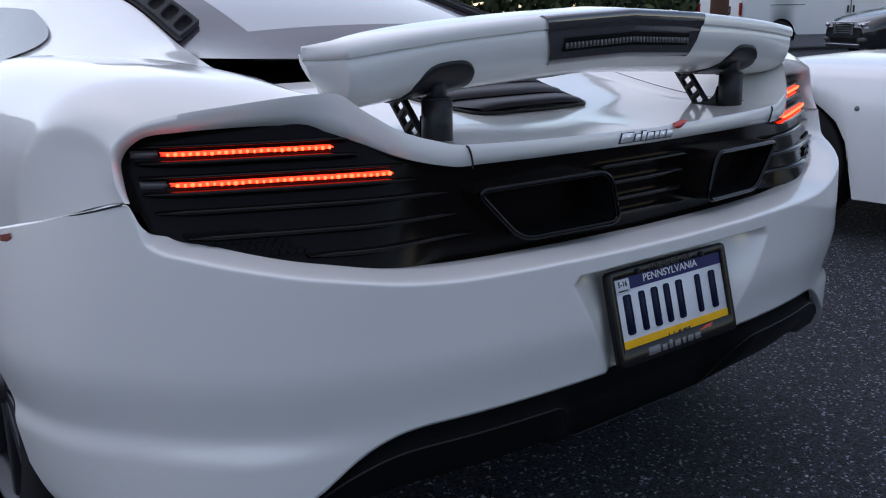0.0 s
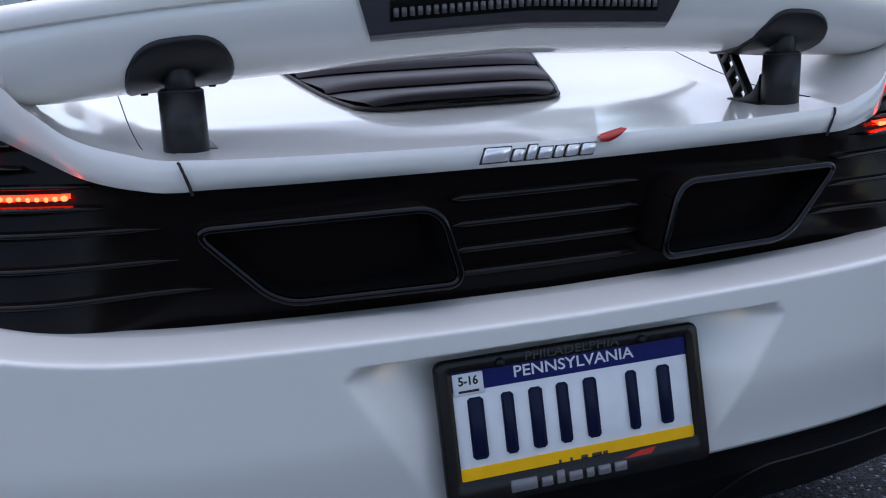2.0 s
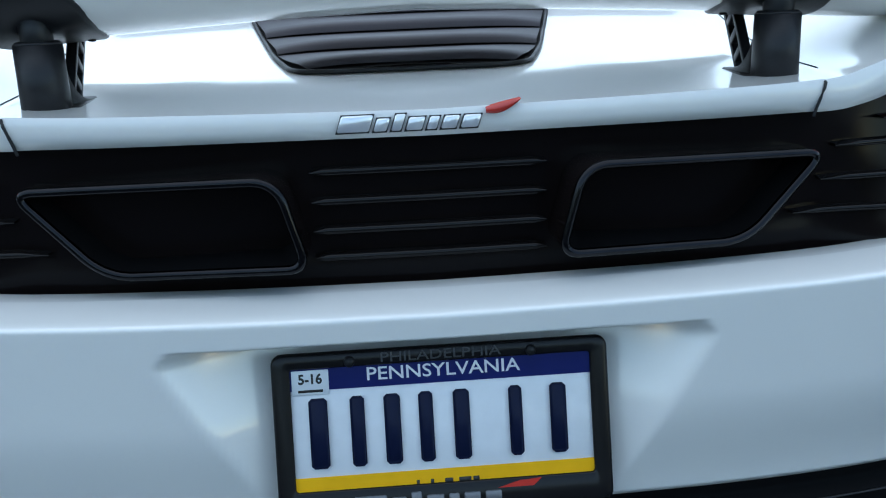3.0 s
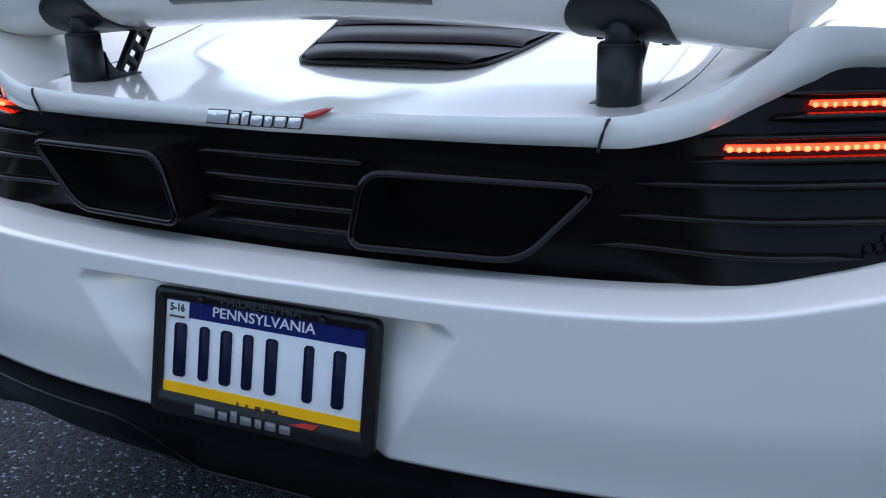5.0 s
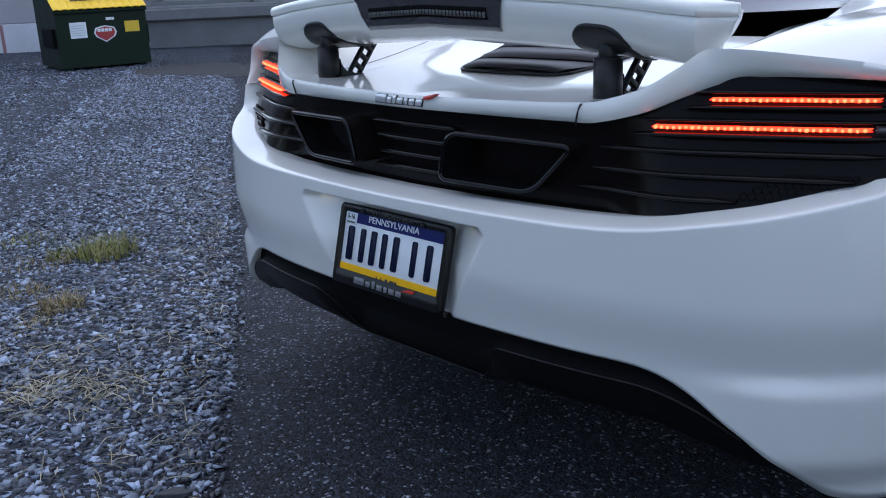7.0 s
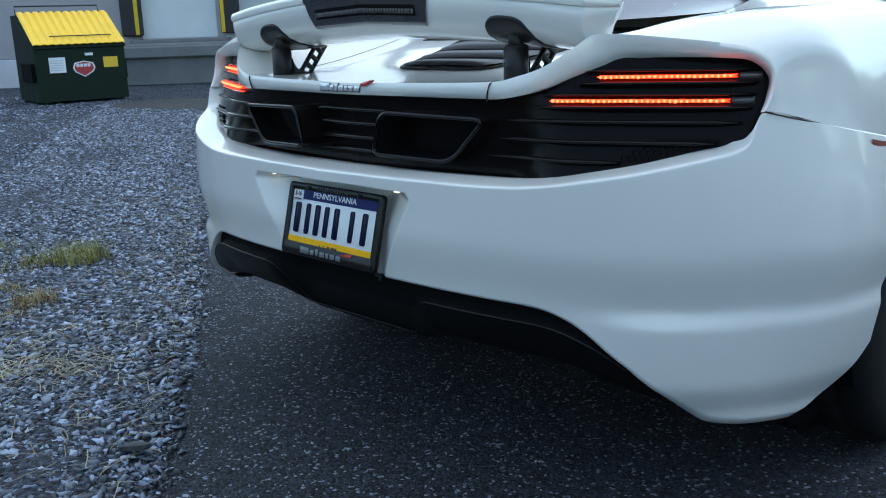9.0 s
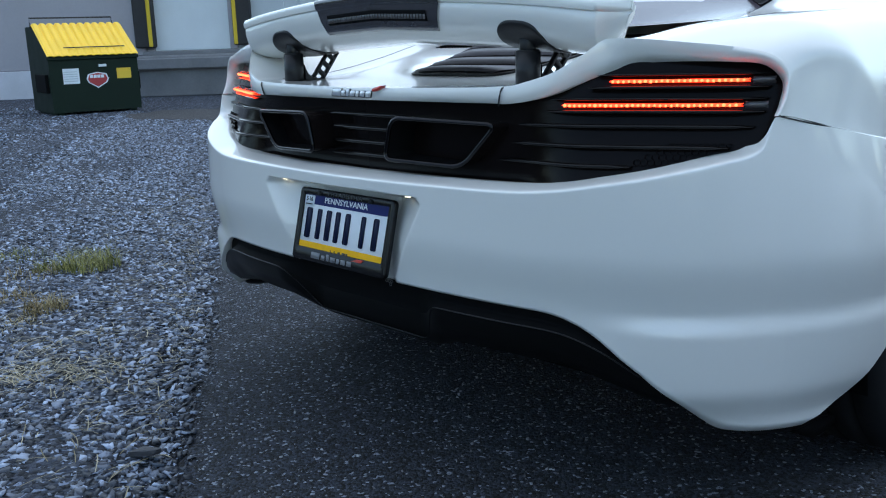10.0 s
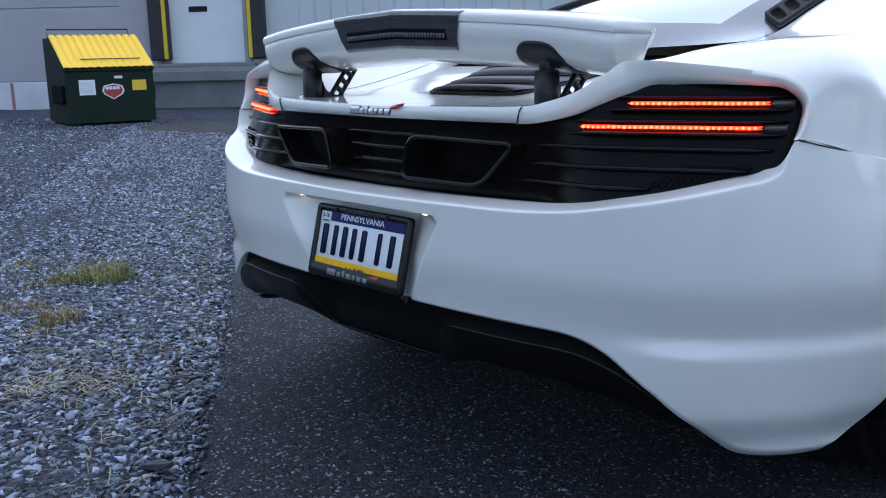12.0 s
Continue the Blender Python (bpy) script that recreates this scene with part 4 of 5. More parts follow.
# ---------------------------------------------------------------- ground
def ground_material(name, dark, light, speck, speck_amount, scale, rough=0.85, bump=0.6, dist=0.006, stain=0.25):
    m, nt, b = nodes_of(name)
    L = nt.links.new
    co = nt.nodes.new("ShaderNodeTexCoord")
    v = nt.nodes.new("ShaderNodeTexVoronoi")
    v.inputs["Scale"].default_value = scale
    v.inputs["Randomness"].default_value = 1
    L(co.outputs["Object"], v.inputs["Vector"])
    big = nt.nodes.new("ShaderNodeTexNoise")
    big.inputs["Scale"].default_value, big.inputs["Detail"].default_value = .7, 6
    L(co.outputs["Object"], big.inputs["Vector"])
    fine = nt.nodes.new("ShaderNodeTexNoise")
    fine.inputs["Scale"].default_value, fine.inputs["Detail"].default_value = scale * 2.2, 5
    L(co.outputs["Object"], fine.inputs["Vector"])
    ramp = nt.nodes.new("ShaderNodeValToRGB")
    ramp.color_ramp.elements[0].color, ramp.color_ramp.elements[1].color = (*dark, 1), (*light, 1)
    ramp.color_ramp.elements[0].position, ramp.color_ramp.elements[1].position = .40, .96
    sep = nt.nodes.new("ShaderNodeSeparateColor")
    L(v.outputs["Color"], sep.inputs[0])
    mixf = nt.nodes.new("ShaderNodeMath")
    mixf.operation = 'MULTIPLY_ADD'
    L(sep.outputs[0], mixf.inputs[0])
    mixf.inputs[1].default_value = .5
    hf = nt.nodes.new("ShaderNodeMath")
    hf.operation = 'MULTIPLY'
    L(fine.outputs[0], hf.inputs[0])
    hf.inputs[1].default_value = .6
    L(hf.outputs[0], mixf.inputs[2])
    L(mixf.outputs[0], ramp.inputs[0])
    th = nt.nodes.new("ShaderNodeMath")
    th.operation = 'GREATER_THAN'
    L(sep.outputs[1], th.inputs[0])
    th.inputs[1].default_value = 1 - speck_amount
    mx = nt.nodes.new("ShaderNodeMix")
    mx.data_type = 'RGBA'
    L(th.outputs[0], mx.inputs["Factor"])
    L(ramp.outputs[0], mx.inputs["A"])
    mx.inputs["B"].default_value = (*speck, 1)
    st = nt.nodes.new("ShaderNodeMath")
    st.operation = 'MULTIPLY_ADD'
    L(big.outputs[0], st.inputs[0])
    st.inputs[1].default_value, st.inputs[2].default_value = 2 * stain, 1 - stain
    sc = nt.nodes.new("ShaderNodeVectorMath")
    sc.operation = 'SCALE'
    L(mx.outputs["Result"], sc.inputs[0])
    L(st.outputs[0], sc.inputs["Scale"])
    L(sc.outputs[0], b.inputs["Base Color"])
    b.inputs["Roughness"].default_value = rough
    bp = nt.nodes.new("ShaderNodeBump")
    bp.inputs["Strength"].default_value, bp.inputs["Distance"].default_value = bump, dist
    add = nt.nodes.new("ShaderNodeMath")
    add.operation = 'SUBTRACT'
    L(fine.outputs[0], add.inputs[0])
    L(v.outputs["Distance"], add.inputs[1])
    L(add.outputs[0], bp.inputs["Height"])
    L(bp.outputs[0], b.inputs["Normal"])
    return m


def island_material(name, a, b2, rough=0.8, spread=1.0):
    """Colour that differs from piece to piece of one mesh, with grain on it."""
    m, nt, b = nodes_of(name)
    L = nt.links.new
    g = nt.nodes.new("ShaderNodeNewGeometry")
    ramp = nt.nodes.new("ShaderNodeValToRGB")
    ramp.color_ramp.elements[0].color, ramp.color_ramp.elements[1].color = (*a, 1), (*b2, 1)
    n = nt.nodes.new("ShaderNodeTexNoise")
    n.inputs["Scale"].default_value, n.inputs["Detail"].default_value = 120, 4
    ad = nt.nodes.new("ShaderNodeMath")
    ad.operation = 'MULTIPLY_ADD'
    L(n.outputs[0], ad.inputs[0])
    ad.inputs[1].default_value = .4
    p = nt.nodes.new("ShaderNodeMath")
    p.operation = 'POWER'
    L(g.outputs["Random Per Island"], p.inputs[0])
    p.inputs[1].default_value = 1.6 * spread
    L(p.outputs[0], ad.inputs[2])
    sh = nt.nodes.new("ShaderNodeMath")
    sh.operation = 'SUBTRACT'
    L(ad.outputs[0], sh.inputs[0])
    sh.inputs[1].default_value = .2
    L(sh.outputs[0], ramp.inputs[0])
    L(ramp.outputs[0], b.inputs["Base Color"])
    b.inputs["Roughness"].default_value = rough
    return m


ASPHALT = ground_material("asphalt", (.0011, .0013, .0021), (.082, .100, .146), (.34, .38, .46), .05, 150, .8, 1.0, .018, .45)
GRAVEL = ground_material("gravel_fines", (.006, .0078, .013), (.066, .080, .118), (.20, .245, .34), .10, 75, .9, 1.0, .012, .2)
STONE = island_material("gravel_stone", (.009, .012, .019), (.38, .46, .61), .55, 1.95)
CHIP = island_material("pale_chip", (.030, .032, .038), (.46, .48, .52), .7, 2.3)


def edge_x(y):
    """Where the gravel ends and the asphalt begins."""
    return -.80 - 1.64 * y + .06 * np.sin(1.9 * y + .4) + .02 * np.sin(5.3 * y)


def build_ground():
    g = raw("ground", [(-400, -400, 0), (400, -400, 0), (400, 400, 0), (-400, 400, 0)], [(0, 1, 2, 3)], ASPHALT, smooth=False)
    tagged(g, "dark worn asphalt yard with pale chips", "ground", kind="structure")
    ys = np.concatenate([np.linspace(-6, 6, 121), np.linspace(6.4, 12, 15)])
    t = np.concatenate([np.linspace(0, .06, 14), np.linspace(.07, 1, 50) ** 2 * 1.0])
    t[14:] = .06 + (t[14:] - t[14]) * .94 / (1 - t[14])
    X = edge_x(ys)[:, None] - t[None, :] * (30 + 0 * ys[:, None])
    Y = ys[:, None] + 0 * X
    rng = np.random.default_rng(4)
    Z = .005 + .012 * ease(0, .35, edge_x(ys)[:, None] - X) + .006 * np.sin(3.1 * X + 1.7 * Y) * np.sin(2.3 * Y) * ease(0, 1, edge_x(ys)[:, None] - X) + rng.uniform(-.003, .003, X.shape)
    Z[:, 0] = .001
    gr = sheet("gravel_bed", np.stack([X, Y, Z], 2), GRAVEL)
    tagged(gr, "grey crushed stone bed beside the asphalt", "gravel", kind="structure")


def stones(name, n, place, size, material, label, seed, category="gravel", flat=.6):
    """Many small angular stones in one mesh."""
    rng = np.random.default_rng(seed)
    base = np.array([(.85, -.85, -1), (.85, .85, -1), (-.85, .85, -1), (-.85, -.85, -1), (.75, -.7, 1), (.75, .7, 1), (-.75, .7, 1), (-.75, -.7, 1)], float)
    tri = np.array([(4, 5, 6), (4, 6, 7), (0, 1, 5), (0, 5, 4), (1, 2, 6), (1, 6, 5), (2, 3, 7), (2, 7, 6), (3, 0, 4), (3, 4, 7)])
    xy, z = place(rng, n)
    n = len(xy)
    s = (size[0] + (size[1] - size[0]) * rng.random(n) ** 2.2) * (1 + .05 * np.clip(-xy[:, 0] - 3, 0, 8))
    V = base[None] * s[:, None, None] * rng.uniform(.40, 1.20, (n, 8, 1)) + rng.uniform(-.36, .36, (n, 8, 3)) * s[:, None, None]
    V[..., 1] *= rng.uniform(.45, .85, n)[:, None]
    V[..., 2] *= flat
    V[..., 2] += V[..., 0] * rng.uniform(-.35, .35, n)[:, None] + V[..., 1] * rng.uniform(-.4, .4, n)[:, None]
    a = rng.uniform(0, 2 * np.pi, n)
    c, sn = np.cos(a)[:, None], np.sin(a)[:, None]
    x, y = V[..., 0] * c - V[..., 1] * sn, V[..., 0] * sn + V[..., 1] * c
    V = np.stack([x + xy[:, :1], y + xy[:, 1:], V[..., 2] + z[:, None] + s[:, None] * .25], 2).reshape(-1, 3)
    F = (tri[None] + 8 * np.arange(n)[:, None, None]).reshape(-1, 3)
    me = bpy.data.meshes.new(name)
    me.vertices.add(len(V))
    me.vertices.foreach_set("co", V.ravel())
    me.loops.add(F.size)
    me.loops.foreach_set("vertex_index", F.ravel().astype(np.int32))
    me.polygons.add(len(F))
    me.polygons.foreach_set("loop_start", np.arange(0, F.size, 3, dtype=np.int32))
    me.update()
    me.validate()
    return tagged(link(name, me, material, smooth=False), label, category, kind="stuff")


def gravel_place(rng, n):
    d = np.where(rng.random(n) < .62, 2.6 * rng.random(n) ** 1.15, 14.0 * rng.random(n) ** 1.6)
    y = rng.uniform(-1.1, 4.6, n) + .25 * d * rng.random(n)
    x = edge_x(y) - d + .05 * rng.normal(size=n)
    keep = (x > -14) & (y < 7) & (((x + 9.75) / 1.3) ** 2 + ((y - 5.0) / .75) ** 2 > rng.uniform(.5, 1.1, n))
    return np.stack([x, y], 1)[keep], np.full(keep.sum(), .012) * ease(0, .3, d[keep]) + .002


STRAW_HEAPS = ((-1.08, -.31, .07), (-1.14, -.40, .06), (-1.68, -.17, .09), (-1.30, -.22, .08), (-.98, -.22, .06))


def straw(name, n, label, seed, col):
    """Single dry stalks lying on the gravel along its edge."""
    rng = np.random.default_rng(seed)
    V, F = [], []
    for _ in range(n):
        y = rng.uniform(-.6, 1.6)
        x = float(edge_x(y)) - abs(rng.normal()) * .55
        if rng.random() < .4:
            cx, cy, q = STRAW_HEAPS[rng.integers(len(STRAW_HEAPS))]
            x, y = cx + q * rng.normal(), cy + q * rng.normal()
        ln, yaw, z = rng.uniform(.03, .10), rng.uniform(0, math.pi), rng.uniform(.018, .03)
        bend, w, n0 = rng.uniform(-.25, .25), .0011, len(V)
        for k in range(5):
            t = k / 4 - .5
            a = yaw + bend * t
            px, py, pz = x + ln * t * math.cos(a), y + ln * t * math.sin(a), z + .004 * (1 - 4 * t * t) * rng.uniform(.5, 1)
            V += [(px - w * math.sin(a), py + w * math.cos(a), pz), (px + w * math.sin(a), py - w * math.cos(a), pz)]
        F += [(n0 + 2 * k, n0 + 2 * k + 1, n0 + 2 * k + 3, n0 + 2 * k + 2) for k in range(4)]
    return tagged(raw(name, V, F, col), label, "straw", kind="stuff")


def chip_place(rng, n):
    x = rng.uniform(-2.6, 3.4, n)
    y = rng.uniform(-2.2, 2.6, n)
    patchy = np.sin(3.1 * x + 2.0 * np.sin(2.3 * y)) * np.sin(2.7 * y + 1.3 * np.sin(3.9 * x))
    # chips thin out under the car to deepen its shade there
    keep = (x > edge_x(y)) & (rng.random(n) < (.55 - .35 * ease(-.25, .25, y)) + .5 * patchy + .9 * np.exp(-((x - edge_x(y)) / .35) ** 2))
    return np.stack([x, y], 1)[keep], np.full(keep.sum(), .0)


def grass(name, spots, label, seed, col):
    rng = np.random.default_rng(seed)
    V, F = [], []
    for cx, cy, r, n, hgt in spots:
        for _ in range(n):
            q, a = r * math.sqrt(rng.random()), rng.uniform(0, 2 * math.pi)
            bx, by = cx + q * math.cos(a), cy + q * math.sin(a)
            ln, yaw, lean = hgt * rng.uniform(.4, 1.1), rng.uniform(0, 2 * math.pi), rng.uniform(.3, 1.25)
            dx, dy = math.cos(yaw), math.sin(yaw)
            n0 = len(V)
            for k in range(4):
                t = k / 3
                o = ln * t * math.sin(lean * t)
                zz = .01 + ln * t * math.cos(lean * t * .9)
                w = .0022 * (1 - t * .9)
                V += [(bx + dx * o - dy * w, by + dy * o + dx * w, zz), (bx + dx * o + dy * w, by + dy * o - dx * w, zz)]
            for k in range(3):
                F.append((n0 + 2 * k, n0 + 2 * k + 1, n0 + 2 * k + 3, n0 + 2 * k + 2))
    return tagged(raw(name, V, F, col), label, "grass", kind="stuff")


build_ground()
stones("gravel", 195000, gravel_place, (.0050, .0165), STONE, "loose blue-grey slate chips lying on the bed", 11, flat=.27)
stones("asphalt_chips", 84000, chip_place, (.0008, .0048), CHIP, "small pale stone chips on the asphalt", 12)
GREEN = island_material("grass_blade", (.085, .095, .025), (.37, .34, .10), .7)
STRAW = island_material("dry_blade", (.13, .085, .03), (.46, .38, .20), .8)
grass("grass_tuft", [(-2.28, .36, .13, 420, .11), (-2.36, .22, .08, 120, .08), (-2.75, .22, .14, 120, .06)], "green weed tuft growing in the gravel", 5, GREEN)
grass("dry_grass_tuft", [(-1.77, -.035, .085, 230, .075), (-2.04, -.07, .10, 130, .06), (-2.35, .10, .14, 130, .06), (-1.66, -.16, .06, 60, .04)], "dry straw coloured weeds in the gravel", 6, STRAW)

straw("dry_stalks", 760, "loose dry straw stalks lying on the gravel", 21, island_material("pale_straw", (.20, .17, .10), (.50, .45, .32), .8))
bm = bmesh.new()
bmesh.ops.create_icosphere(bm, subdivisions=2, radius=1.0)
rr = random.Random(3)
for v in bm.verts:
    c = [math.copysign(abs(q) ** .55, q) for q in v.co]
    v.co = Vector((c[0] * .036 + .010 * c[1], c[1] * .019 * (1 - .3 * c[0]), max(c[2], -.3) * .013 + .006 * c[0])) * rr.uniform(.88, 1.08)
rock = part("flat_rock", bm, mat("slate_rock", (.030, .031, .037), .7, grain=.3, scale=60, wear=.3, wscale=20, bump=.5, bscale=90), smooth=False)
tagged(rock, "dark flat slate rock on the gravel edge", "rock")
rock.matrix_world = pose(-.33, -.368, .026, 0, 0, 20)
DIRT = ground_material("damp_dirt", (.012, .012, .014), (.04, .04, .045), (.12, .12, .13), .03, 50, .7, .8, .01, .3)
th = np.linspace(0, 2 * np.pi, 49)[:-1]
wob = 1 + .12 * np.sin(3 * th + 1) + .07 * np.sin(7 * th)
P = np.stack([np.stack([-9.75 + 1.35 * q * wob * np.cos(th), 5.0 + .8 * q * wob * np.sin(th), 0 * th + z], 1) for q, z in ((1.0, .004), (.8, .027), (.4, .030), (.0, .030))], 1)
tagged(sheet("dirt_patch", P, DIRT, closed=True, flip=True), "damp dark dirt patch in the gravel", "dirt", kind="structure")

# ---------------------------------------------------------------- yard building with loading dock
SIDING = mat("grey_siding", (.36, .34, .37), .6, grain=.06, scale=30, wear=.12, wscale=1.2)
SIDING_LIGHT = mat("pale_metal_siding", (.46, .50, .54), .5, grain=.05, scale=30, wear=.12, wscale=1.0)
CONCRETE = mat("grey_concrete", (.17, .17, .18), .85, grain=.15, scale=25, wear=.3, wscale=2.5, bump=.4, bscale=60)
PALE_BASE = mat("pale_base_paint", (.55, .55, .60), .7, grain=.06, wear=.2, wscale=2)
DOOR_PAINT = mat("white_dock_door", (.62, .66, .70), .5, grain=.03, wear=.1, wscale=2)
PAD = mat("black_dock_pad", (.025, .024, .026), .8, grain=.2, wear=.3, wscale=6)
YELLOW = mat("yellow_paint", (.62, .42, .02), .55, grain=.06, wear=.15, wscale=5)
BIN_GREEN = mat("dark_green_steel", (.006, .016, .010), .6, spec=.2, grain=.1, wear=.35, wscale=4, rvar=.1)
BIN_YELLOW = mat("yellow_plastic_lid", (.95, .57, .03), .5, grain=.05, wear=.1, wscale=4)
PAPER = mat("white_sticker", (.70, .74, .78), .5, grain=.05, wear=.08)
PAPER_Y = mat("yellow_sticker", (.75, .48, .04), .5, grain=.05, wear=.08)
FADED_RED = mat("faded_red_paint", (.34, .16, .18), .7, grain=.1, wear=.25, wscale=8)
LOGO_RED = mat("red_sign", (.40, .035, .04), .5, grain=.05, wear=.1)

WALL = pose(-14.05, 8.30, 0, 0, 0, 45.5)           # local x along the wall, -y towards the yard


def slab(name, x0, y0, z0, x1, y1, z1, material, parent=None, label="", bevel=.01, m=None):
    bm = bmesh.new()
    box(bm, x0, y0, z0, x1, y1, z1, bevel, seg=1)
    ob = part(name, bm, material, parent, label, smooth=False)
    if m is not None:
        ob.matrix_world = m
    return ob


def siding(name, x0, x1, z0, z1, step, material, label, upright=False):
    """Clad wall with lapped boards or ribs, one sheet."""
    n = int(((x1 - x0) if upright else (z1 - z0)) / step)
    P = []
    for i in range(n):
        a = (x0 if upright else z0) + i * step
        g = .036 if upright else .02
        P += [(a, -.0), (a + g, -.022), (a + step - g, -.022), (a + step - .001, -.0)]
    P = np.array(P)
    if upright:
        G = np.stack([np.stack([P[:, 0], P[:, 1], 0 * P[:, 0] + z], 1) for z in (z0, z1)], 1)
    else:
        G = np.stack([np.stack([0 * P[:, 0] + x, P[:, 1], P[:, 0]], 1) for x in (x0, x1)], 1)
    ob = sheet(name, G, material, smooth=False, flip=not upright)
    md = ob.modifiers.new("thickness", 'SOLIDIFY')
    md.thickness, md.offset = .2, -1
    ob.matrix_world = WALL
    return tagged(ob, label, "wall", kind="structure")


def build_building():
    siding("wall_west", -26, -2.25, .53, 3.9, 1.35, SIDING, "grey horizontal clad wall of the warehouse")
    siding("wall_east", 1.1, 34, .90, 3.9, .30, SIDING_LIGHT, "pale ribbed metal wall of the warehouse", True)
    w = slab("wall_base", -26, -.06, 0, -2.4, .2, .53, PALE_BASE, m=WALL)
    slab("stripe", -4.44, -.064, .005, -4.38, -.058, .52, FADED_RED, w, "faded red stripe")
    tagged(w, "pale painted wall base with faded stripes", "wall", kind="structure")
    d = slab("loading_dock", -2.4, -.75, 0, 34, .3, .745, CONCRETE, m=WALL, bevel=.03)
    tagged(d, "grey concrete loading dock with a ledge", "loading dock", kind="structure")
    l = slab("dock_ledge", -2.42, -.86, .50, 34, -.74, .70, CONCRETE, m=WALL, bevel=.02)
    tagged(l, "worn concrete ledge along the dock", "ledge", kind="structure")
    w2 = slab("wall_door_head", -2.3, -.0, 3.0, 1.1, .2, 3.9, SIDING, m=WALL)
    tagged(w2, "grey wall above the dock door", "wall", kind="structure")
    door = thing("door_1", "closed white dock door with a dark handle slot", "door", kind="structure")
    door.matrix_world = WALL
    slab("door_leaf", -1.36, .02, .82, .06, .10, 3.0, DOOR_PAINT, door)
    slab("handle_slot", -.95, .0, 1.76, -.60, .02, 1.86, RUBBER, door, "dark handle slot")
    slab("threshold", -1.5, -.3, .74, .3, .02, .815, CONCRETE, door)
    for a, b in ((-1.66, -1.31), (.17, .50)):
        s = thing("dock_seal", "black dock seal pad with a yellow stripe", "dock seal", "dock seals")
        s.matrix_world = WALL
        slab("pad", a, -.22, .88, b, .02, 3.2, PAD, s, bevel=.03)
        e = b - .05 if a < -1 else a + .05
        slab("stripe", e - .035, -.235, .90, e + .035, -.20, 3.2, YELLOW, s, "yellow guide stripe")
    j = slab("door_jamb", .06, -.02, .815, .21, .15, 3.0, SIDING, m=WALL)
    tagged(j, "grey door jamb", "jamb", kind="structure")
    j = slab("door_jamb", -1.50, -.02, .815, -1.36, .15, 3.0, SIDING, m=WALL)
    tagged(j, "grey door jamb", "jamb", kind="structure")
    j = slab("door_jamb", -2.26, -.02, .745, -1.505, .15, 3.0, SIDING, m=WALL)
    tagged(j, "grey door jamb", "jamb", kind="structure")
    j = slab("door_jamb", .215, -.02, .745, 1.12, .15, 3.0, SIDING_LIGHT, m=WALL)
    tagged(j, "pale door jamb", "jamb", kind="structure")
    r = slab("roof", -26, -.1, 3.9, 34, 12, 4.1, SIDING, m=WALL)
    tagged(r, "flat warehouse roof", "roof", kind="structure")


